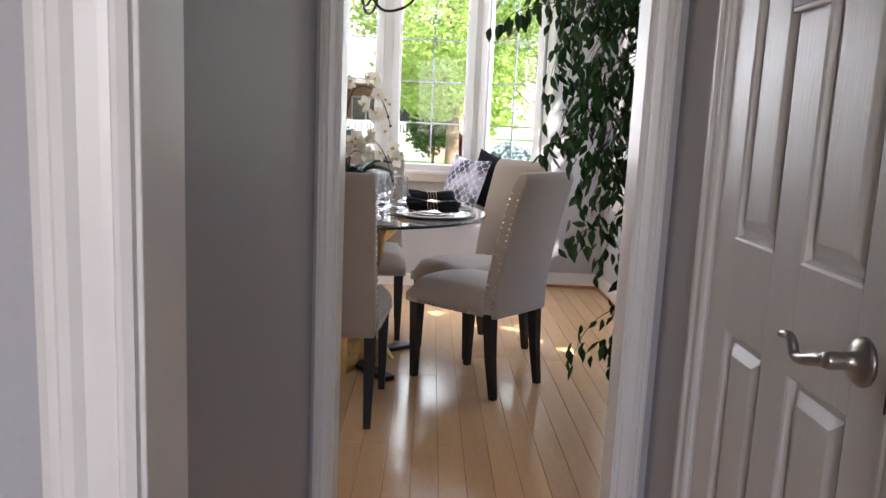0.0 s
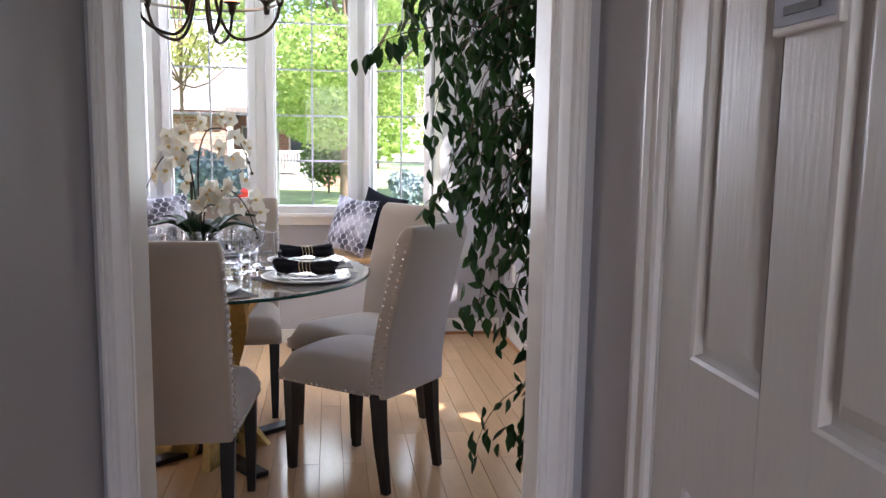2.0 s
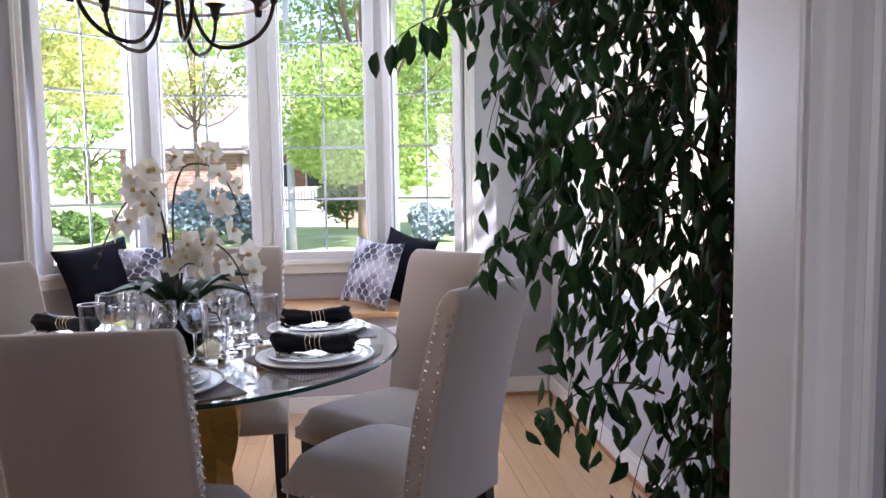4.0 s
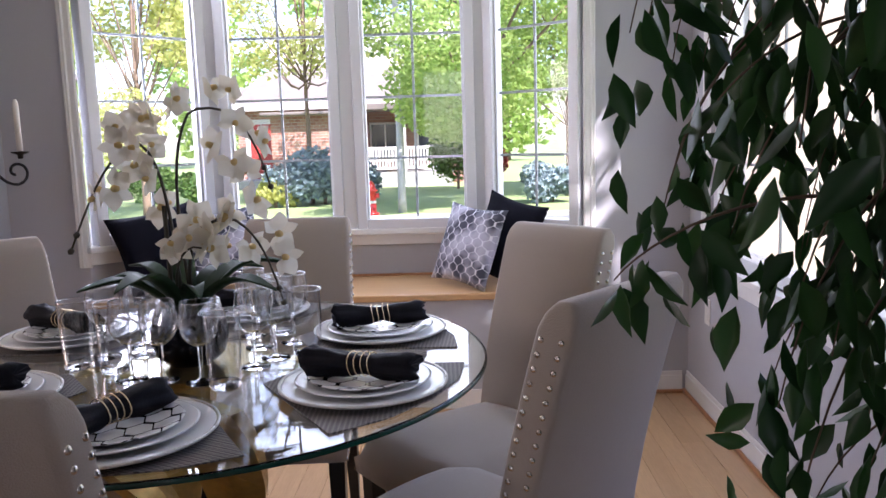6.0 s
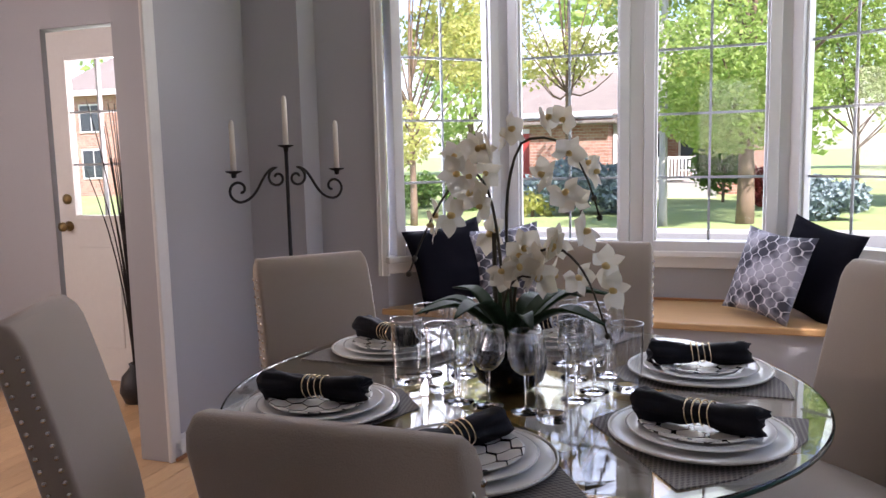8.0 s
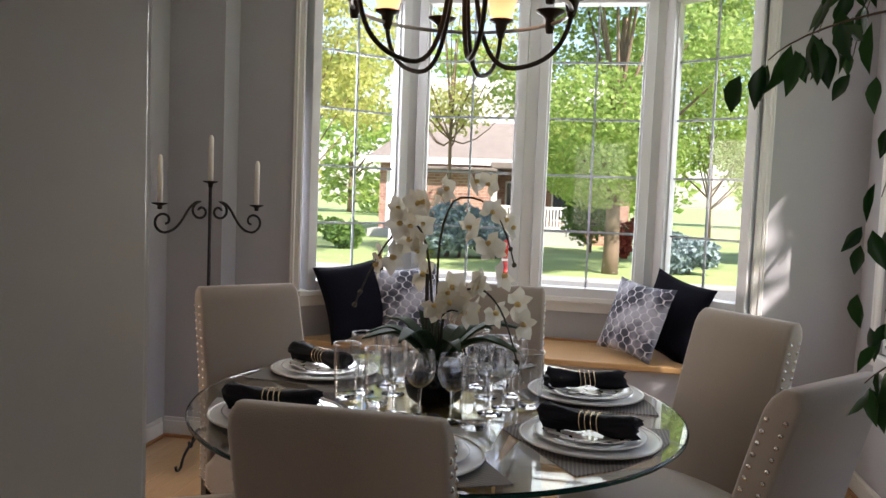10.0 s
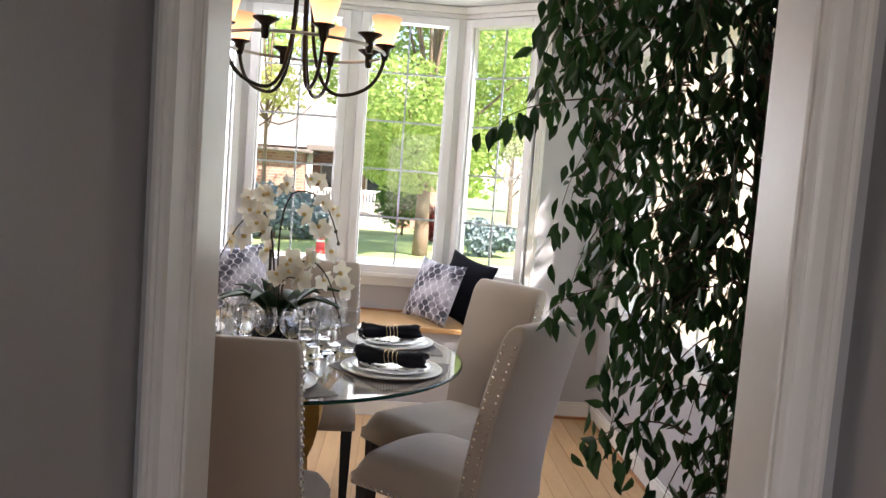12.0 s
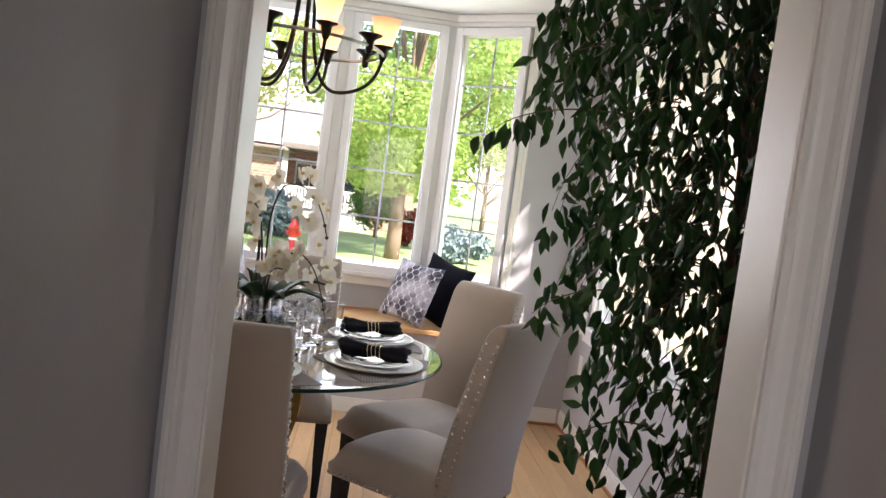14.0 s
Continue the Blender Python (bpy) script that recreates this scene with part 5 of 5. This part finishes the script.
branch_mesh = None
SHOOTS = 335
for k in range(SHOOTS):
    # hanging shoots, spread over the whole height of the crown
    zc = 0.36 + 2.14 * ((k + rng.random()) / SHOOTS) ** 0.76
    yaw = rng.uniform(0, 2 * math.pi)
    r = crown_half(zc) * math.sqrt(rng.uniform(0.05, 1.0))
    cx = float(np.interp(zc, (0.3, 1.0, 1.5, 1.9, 2.5), (0.14, 0.09, -0.04, -0.03, 0.02)))
    dx, dy = math.cos(yaw), math.sin(yaw)
    hub = Vector((cx * 0.8 + dx * r * 0.35, dy * r * 0.35, zc + rng.uniform(0.10, 0.20)))
    end = Vector((cx + dx * r, dy * r * 0.95, zc))
    tip = end + Vector((dx * 0.03, dy * 0.03, -rng.uniform(0.08, 0.20)))
    way = bez(hub, hub + (end - hub) * 0.5 + Vector((0, 0, 0.09)), end + Vector((0, 0, 0.05)), tip, 11)
    branch_mesh = tube(way, 0.0026, 5, branch_mesh, taper=0.3)
    if k % 3 == 0:
        near = min(trunks[(k // 3) % 3], key=lambda q: abs(q.z - (zc - 0.05)))
        branch_mesh = tube(bez(near, near + (hub - near) * 0.4 + Vector((0, 0, 0.05)), hub + Vector((0, 0, 0.02)), hub, 8), 0.004, 5, branch_mesh, taper=0.6)
    for i in range(2, len(way)):
        for _ in range(1 if i < 7 else 2):
            leaf_at.append((way[i] + Vector((rng.gauss(0, 0.028), rng.gauss(0, 0.028), rng.gauss(-0.02, 0.025))), yaw))
# a few sprays that lean out into the room
for tip, n in (((-0.62, -0.03, 1.53), 9), ((-0.50, -0.02, 1.80), 8), ((-0.46, -0.01, 1.09), 7), ((-0.50, -0.06, 1.70), 8), ((-0.36, -0.02, 1.27), 7), ((-0.35, -0.04, 0.76), 8)):
    t = Vector(tip)
    yaw = math.atan2(t.y, t.x)
    st = Vector((t.x * 0.2, t.y * 0.2, t.z + 0.05))
    way = bez(st, (t + st) / 2 + Vector((0, 0, 0.10)), t + Vector((0.04, 0, 0.05)), t, 14)
    branch_mesh = tube(way, 0.003, 5, branch_mesh, taper=0.3)
    for i in range(6, len(way)):
        for _ in range(2):
            leaf_at.append((way[i] + Vector((rng.gauss(0, 0.018), rng.gauss(0, 0.02), rng.gauss(-0.015, 0.012))), yaw))
tagged(part("twig_work", branch_mesh, M_BARK, root, "thin brown hanging twigs", True), kind="stuff")


def leaf_verts(ln):
    w = ln * 0.22
    return [(0, 0, 0), (w * 0.75, -0.004, -ln * 0.22), (w, -0.006, -ln * 0.45), (w * 0.62, -0.004, -ln * 0.70), (0, 0.004, -ln), (-w * 0.62, -0.004, -ln * 0.70), (-w, -0.006, -ln * 0.45), (-w * 0.75, -0.004, -ln * 0.22), (0, 0.005, -ln * 0.45)]


LEAF_F = [(8, 0, 1), (8, 1, 2), (8, 2, 3), (8, 3, 4), (8, 4, 5), (8, 5, 6), (8, 6, 7), (8, 7, 0)]
leaf_me = bpy.data.meshes.new("leaf")
leaf_me.from_pydata(leaf_verts(0.066), [], LEAF_F)
leaf_me.materials.append(M_FICUS)
for f in leaf_me.polygons:
    f.use_smooth = True
leaf_at = [(p, y) for p, y in leaf_at if p.x + FX < 1.54 and p.y + FY > 1.33 and p.z < 2.46 and p.x + FX > (0.70 if p.z < 0.98 else 0.4)]
leaf_at.sort(key=lambda q: q[0].x)
verts, faces = [], []
for i, (p, yaw) in enumerate(leaf_at):
    m = Matrix.Translation(p) @ Euler((rng.gauss(0.1, 0.38), rng.gauss(0, 0.36), rng.uniform(0, 2 * math.pi))).to_matrix().to_4x4() @ Matrix.Scale(rng.uniform(0.68, 1.12), 4)
    if i < 290:
        o = new("leaf", leaf_me)
        o.parent = root
        o.matrix_basis = m
    else:
        base = len(verts)
        verts += [m @ Vector(v) for v in leaf_verts(0.066)]
        faces += [tuple(base + q for q in f) for f in LEAF_F]
me = bpy.data.meshes.new("foliage")
me.from_pydata([tuple(v) for v in verts], [], faces)
me.materials.append(M_FICUS)
for f in me.polygons:
    f.use_smooth = True
o = new("foliage", me)
o.parent = root
tagged(o, "dense dark green pointed leaves", kind="stuff")

# ---- outdoors ----
GZ = -0.5
b = box(-300, 300, 5.4, 400, GZ - 0.3, GZ)
box(1.76, 300, -120, 5.4, GZ - 0.3, GZ, bm=b)
box(-300, -4.4, -120, 5.4, GZ - 0.3, GZ, bm=b)
structure("ground", b, M_GRASS, "sunlit green front lawn and verge", "lawn")
structure("road", box(-120, 120, 11.5, 18.2, GZ - 0.05, GZ + 0.02), M_ROAD, "pale sunlit residential street", "road")
structure("pavement", box(-120, 120, 8.6, 10.0, GZ - 0.05, GZ + 0.03), M_CONC, "concrete pavement along the lawn", "pavement")
for y in (11.4, 18.2):
    structure("kerb", box(-120, 120, y - 0.08, y + 0.08, GZ - 0.05, GZ + 0.11, 0.02), M_CONC, "concrete kerb of the street", "kerb")
structure("driveway", box(8.0, 14.0, 18.4, 32, GZ - 0.05, GZ + 0.025), M_CONC, "light concrete driveway across the street", "driveway")


def house(name, label, x, y, w, d, h, rot=0, cut=0.0):
    root = thing(name, label, "house", place=pose(x, y, GZ, 0, 0, rot))
    part("wall", box(-w / 2, w / 2 - cut, 0, d, 0, h), M_BRICK, root, "red brown brick walls")
    b = bmesh.new()
    ov = 0.5
    v = [b.verts.new(p) for p in ((-w / 2 - ov, -ov, h), (w / 2 - cut + ov, -ov, h), (w / 2 - cut + ov, d + ov, h), (-w / 2 - ov, d + ov, h), (-w / 2 + 2.5, d / 2, h + d * 0.36), (w / 2 - cut - 2.5, d / 2, h + d * 0.36))]
    for f in ((3, 2, 1, 0), (0, 1, 5, 4), (2, 3, 4, 5), (1, 2, 5), (3, 0, 4)):
        b.faces.new([v[i] for i in f])
    part("roof", b, M_ROOF, root, "brown shingle roof")
    part("fascia", box(-w / 2 - ov, w / 2 - cut + ov, -ov - 0.05, -ov + 0.02, h - 0.22, h + 0.05), M_SIDING, root)
    return root


def house_window(root, x, z, w, h, y=0.0):
    f = part("window", box(x - w / 2 - 0.08, x + w / 2 + 0.08, y - 0.06, y + 0.02, z - 0.08, z + h + 0.08), M_SIDING, root, "white framed window")
    part("pane", box(x - w / 2, x - 0.03, y - 0.075, y - 0.05, z, z + h), M_DARKGLASS, f)
    part("pane", box(x + 0.03, x + w / 2, y - 0.075, y - 0.05, z, z + h), M_DARKGLASS, f)


hs = house("house", "two-storey brick house with a white porch across the street", -2.0, 33.0, 13.0, 9.0, 3.3, 0, 2.6)
# upper storey's white stands in for the outdoor glare at this height
part("upper_wall", box(-5.6, 3.0, 2.2, 8.0, 3.3, 7.0), M_SIDING, hs, "upper storey coloured white for the outdoor glare")
part("garage_block", box(-4.4, -1.5, -3.2, 0.02, 0, 2.75), M_BRICK, hs, "brick garage wall")
part("garage_roof", box(-4.7, -1.2, -3.6, 0.0, 2.75, 2.88, 0.04), M_ROOF, hs)
part("door", box(-6.0, -4.95, -0.06, 0.02, 0.35, 2.55), M_REDDOOR, hs, "red front door")
part("door_frame", box(-6.2, -4.75, -0.03, 0.015, 0.3, 2.75), M_SIDING, hs)
part("porch_floor", box(-1.48, 2.2, -2.2, 0.0, 0, 0.55), M_CONC, hs)
part("porch_steps", box(-6.6, -4.6, -1.4, 0.0, 0, 0.33), M_CONC, hs)
part("porch_roof", box(-1.46, 2.5, -2.5, 0.0, 2.9, 3.15, 0.04), M_ROOF, hs)
for x in (-1.35, 0.35, 2.05):
    part("porch_post", box(x - 0.11, x + 0.11, -2.15, -1.93, 0.55, 2.9), M_SIDING, hs)
for x0, x1 in ((-1.24, 0.24), (0.46, 1.94)):
    part("rail", box(x0, x1, -2.08, -2.0, 1.42, 1.52), M_SIDING, hs)
    part("rail", box(x0, x1, -2.08, -2.0, 0.66, 0.74), M_SIDING, hs)
    n = 12
    for i in range(n):
        x = x0 + (x1 - x0) * (i + 0.5) / n
        part("baluster", box(x - 0.035, x + 0.035, -2.075, -2.005, 0.70, 1.46), M_SIDING, hs)
for x in (-0.5, 1.4):
    house_window(hs, x, 1.0, 1.1, 1.4)
hs2 = house("house", "brick and white-trimmed house further along the street", -26.0, 34.0, 13.0, 9.0, 5.4, 4)
for x in (-4.5, -1.5, 2.0, 4.8):
    house_window(hs2, x, 3.4, 1.3, 1.3)
    house_window(hs2, x, 1.0, 1.3, 1.4)
part("garage_door", box(1.0, 4.2, -0.1, -0.02, 0, 2.3), M_SIDING, hs2)
hs3 = house("house", "brick house half hidden behind street trees", 29.0, 42.0, 14.0, 9.0, 5.4, -8)
for x in (-4.5, -1.5, 2.0, 4.8):
    house_window(hs3, x, 3.4, 1.3, 1.3)
    house_window(hs3, x, 1.0, 1.3, 1.4)
wing = thing("garage_wing", "sunlit pale brick garage wing beside the lawn", "house", place=pose(0, 0, GZ))
part("wall", box(2.9, 9.0, 8.6, 13.0, 0, 4.2), M_BRICKPALE, wing)
part("fascia", box(2.6, 9.3, 8.25, 8.4, 4.0, 4.25), M_SIDING, wing)
part("roof", box(2.6, 9.3, 8.4, 13.3, 4.2, 4.5, 0.05), M_ROOF, wing)
house_window(wing, 5.2, 1.2, 1.2, 1.4, 8.6)
hs4 = house("house", "neighbouring brick house beside the side window", 17.0, 4.0, 12.0, 9.0, 5.4, -78)
for x in (-4.0, -1.5, 2.0):
    house_window(hs4, x, 1.0, 1.3, 1.4)


def leaf_cloud(name, centres, n, size, material, parent, seed, flat=1.0, label=""):
    r = random.Random(seed)
    vs, fs = [], []
    tot = sum(c[3] ** 2 for c in centres)
    for cx, cy, cz, cr in centres:
        for _ in range(int(n * cr ** 2 / tot)):
            th, u = r.uniform(0, 2 * math.pi), r.uniform(-1, 1)
            rad = cr * (0.45 + 0.6 * r.random() ** 0.6)
            q = math.sqrt(1 - u * u)
            p = Vector((cx + rad * q * math.cos(th), cy + rad * q * math.sin(th), cz + rad * u * flat))
            e = Euler((r.uniform(0, 6.3), r.uniform(0, 6.3), r.uniform(0, 6.3))).to_matrix()
            s = size * r.uniform(0.6, 1.3)
            i = len(vs)
            vs += [tuple(p + e @ Vector(v)) for v in ((0, -s, 0), (s * 0.55, 0, s * 0.12), (0, s, 0), (-s * 0.55, 0, s * 0.12))]
            fs.append((i, i + 1, i + 2, i + 3))
    me = bpy.data.meshes.new(name)
    me.from_pydata(vs, [], fs)
    me.materials.append(material)
    o = new(name, me)
    o.parent = parent
    if label:
        o["label"] = label
    o["kind"] = "stuff"
    return o


def tree(label, x, y, h, crown, spread, material, n, seed, bare=1.7, size=0.16, trunk_r=0.2):
    root = thing("tree", label, "tree", "street trees", place=pose(x, y, GZ))
    r = random.Random(seed)
    b = tube(bez((0, 0, -0.1), (0.05, 0, h * 0.2), (-0.1, 0.05, h * 0.4), (0.05, 0, h * 0.75), 8), trunk_r, 10, taper=0.3)
    part("trunk", b, M_TRUNK, root, "", True)
    cs = []
    limbs = None
    for k in range(18):
        a = r.uniform(0, 6.28)
        zz = bare + (h - bare) * r.random()
        rr = spread * r.uniform(0.25, 0.85) * math.sin(math.pi * (0.15 + 0.8 * (zz - bare) / (h - bare)))
        c = Vector((rr * math.cos(a), rr * math.sin(a), zz))
        cs.append((c.x, c.y, c.z, crown * r.uniform(0.55, 1.0)))
        limbs = tube(bez((0, 0, max(bare * 0.8, zz * 0.5)), (c.x * 0.3, c.y * 0.3, zz * 0.65), (c.x * 0.7, c.y * 0.7, zz * 0.85), c, 5), trunk_r * 0.3, 5, limbs, taper=0.3)
    part("limbs", limbs, M_TRUNK, root, "", True)
    leaf_cloud("crown", cs, n, size, material, root, seed + 1, 0.8)
    return root


tree("leafy green maple on the far verge", 0.9, 20.8, 8.5, 1.6, 4.2, M_LEAFA, 36000, 3, bare=2.5, trunk_r=0.22, size=0.077)
tree("leafy green tree beside the street", 7.4, 25.5, 8.0, 1.6, 4.0, M_LEAFA, 27000, 8, bare=2.3, size=0.082)
tree("yellow-green honey locust tree", -7.0, 19.5, 8.0, 1.1, 3.2, M_LEAFB, 9000, 12, bare=2.0, trunk_r=0.10, size=0.08)
tree("yellow-green tree on the far lawn", -3.8, 23.5, 8.5, 1.2, 3.6, M_LEAFB, 6000, 44, bare=4.3, trunk_r=0.09, size=0.08)
tree("slender green tree at the kerb", 3.67, 24.0, 8.0, 1.4, 3.0, M_LEAFA, 18000, 17, bare=2.1, trunk_r=0.1, size=0.075)
tree("leafy green tree beside the street", 13.0, 26.0, 9.0, 1.8, 4.5, M_LEAFA, 15000, 23, bare=2.2, size=0.13)
tree("yellow-green tree beside the street", -16.0, 24.0, 8.5, 1.3, 3.4, M_LEAFB, 6000, 31, bare=2.0, size=0.1)
root = thing("street_lamp", "pale concrete street lamp pole on the verge", "street lamp", place=pose(-0.92, 20.0, GZ))
part("pole", lathe([(0, 0), (0.11, 0), (0.10, 0.3), (0.07, 6.5), (0, 6.5)], 14), M_CONC, root, "", True)
part("arm", tube(bez((0, 0, 6.45), (0, -0.3, 6.75), (0, -0.8, 6.85), (0, -1.3, 6.85), 8), 0.035, 8), M_SIDING, root, "", True)
part("lamp_head", box(-0.11, 0.11, -1.75, -1.25, 6.79, 6.90, 0.03), M_SIDING, root)

for k in range(9):
    tree("tall leafy tree in the distance", -44 + 12 * k, 56 + 5 * (k % 3), 13.0, 2.6, 6.0, M_LEAFA, 2800, 50 + k, bare=1.2, size=0.34, trunk_r=0.35)


def shrub(label, x, y, w, h, material, n, seed, size=0.09):
    root = thing("shrub", label, "shrub", "shrubs across the street", place=pose(x, y, GZ))
    r = random.Random(seed)
    cs = [(r.uniform(-w, w) * 0.6, r.uniform(-w, w) * 0.4, h * r.uniform(0.25, 0.75), w * r.uniform(0.35, 0.55)) for _ in range(8)]
    part("stems", tube([(0, 0, -0.05), (0.03, 0, h * 0.5)], 0.05, 6), M_TRUNK, root)
    leaf_cloud("foliage", cs, n, size, material, root, seed, h / (2.2 * w) + 0.35)


shrub("blue spruce shrub on the far lawn", -3.4, 23.4, 1.7, 1.5, M_SPRUCE, 7000, 2)
shrub("low blue spruce shrub by the drive", 2.95, 22.0, 0.8, 1.0, M_SPRUCE, 2500, 4)
shrub("dark green shrub beside the porch", 0.42, 28.6, 1.0, 2.4, M_SHRUB, 2500, 6)
shrub("dark red leaved shrub behind the maple", 1.45, 26.4, 0.6, 1.5, M_REDSHRUB, 1800, 7)
shrub("bright green shrub on the lawn", -7.2, 24.5, 0.8, 1.0, M_SHRUB, 1800, 9)
shrub("bright green shrub on the lawn", -9.4, 25.5, 1.0, 1.2, M_SHRUB, 1800, 10)
shrub("yellow-green shrub at the spruce", -4.6, 22.4, 0.6, 0.8, M_LEAFB, 1200, 13)
root = thing("fire_hydrant", "red fire hydrant on the far verge", "hydrant", place=pose(-1.62, 19.6, GZ))
part("barrel", lathe([(0, 0), (0.17, 0), (0.17, 0.05), (0.11, 0.06), (0.11, 0.55), (0.15, 0.56), (0.15, 0.60), (0.11, 0.62), (0.08, 0.74), (0.03, 0.80), (0, 0.82)], 20), M_HYDRANT, root, "", True)
for s in (-1, 1):
    part("outlet_cap", lathe([(0, 0), (0.06, 0), (0.06, 0.07), (0.03, 0.09), (0, 0.09)], 12, m=pose(s * 0.10, 0, 0.45, 0, 90 * s, 0)), M_HYDRANT, root, "", True)
part("marker_band", lathe([(0.112, 0.28), (0.115, 0.29), (0.115, 0.33), (0.112, 0.34)], 20), M_SIDING, root)

root = thing("porch_pillar", "beige brick porch pillar outside the entrance", "pillar", place=pose(-3.25, 6.6, GZ))
part("shaft", box(-0.17, 0.17, -0.17, 0.17, 0.4, 3.2), M_CONC, root)
part("plinth", box(-0.24, 0.24, -0.24, 0.24, 0.0, 0.4, 0.02), M_CONC, root)
# unseen tree, added to block and dapple sun through the side window
tree("leafy green tree added out of view to dapple the sun", 4.7, 0.6, 7.0, 1.1, 2.0, M_LEAFA, 3400, 91, bare=2.0, size=0.10)

# ---- floor planks ----
rng = random.Random(77)
PW = 0.0925
plank_me = {}


def plank(x0, y0, ln):
    key = round(ln, 2)
    if key not in plank_me:
        b = bmesh.new()
        w = PW - 0.0012
        lo = [b.verts.new(p) for p in ((0, 0, -0.006), (w, 0, -0.006), (w, key - 0.0012, -0.006), (0, key - 0.0012, -0.006))]
        e = 0.0012
        mid = [b.verts.new(p) for p in ((0, 0, -e), (w, 0, -e), (w, key - 0.0012, -e), (0, key - 0.0012, -e))]
        hi = [b.verts.new(p) for p in ((e, e, 0), (w - e, e, 0), (w - e, key - 0.0012 - e, 0), (e, key - 0.0012 - e, 0))]
        for p, q in ((lo, mid), (mid, hi)):
            for i in range(4):
                j = (i + 1) % 4
                b.faces.new((p[i], p[j], q[j], q[i]))
        b.faces.new(hi)
        me = bpy.data.meshes.new("plank")
        b.to_mesh(me)
        b.free()
        me.materials.append(M_PLANK)
        plank_me[key] = me
    o = new("plank", plank_me[key])
    o.parent = bpy.data.objects["floor"]
    o.location = (x0, y0, 0)


x = -4.25
while x < 1.62:
    y = -0.55 if -0.05 < x < 0.9 else (0.95 if x > -1.95 else 1.0)
    first_len = rng.choice((0.4, 0.8, 1.2, 1.6))
    while y < 4.64:
        ln = first_len if first_len else (1.5 if x > -2 else 3.0)
        first_len = 0
        ln = min(ln, 4.70 - y)
        plank(x, y, ln)
        y += ln
    x += PW
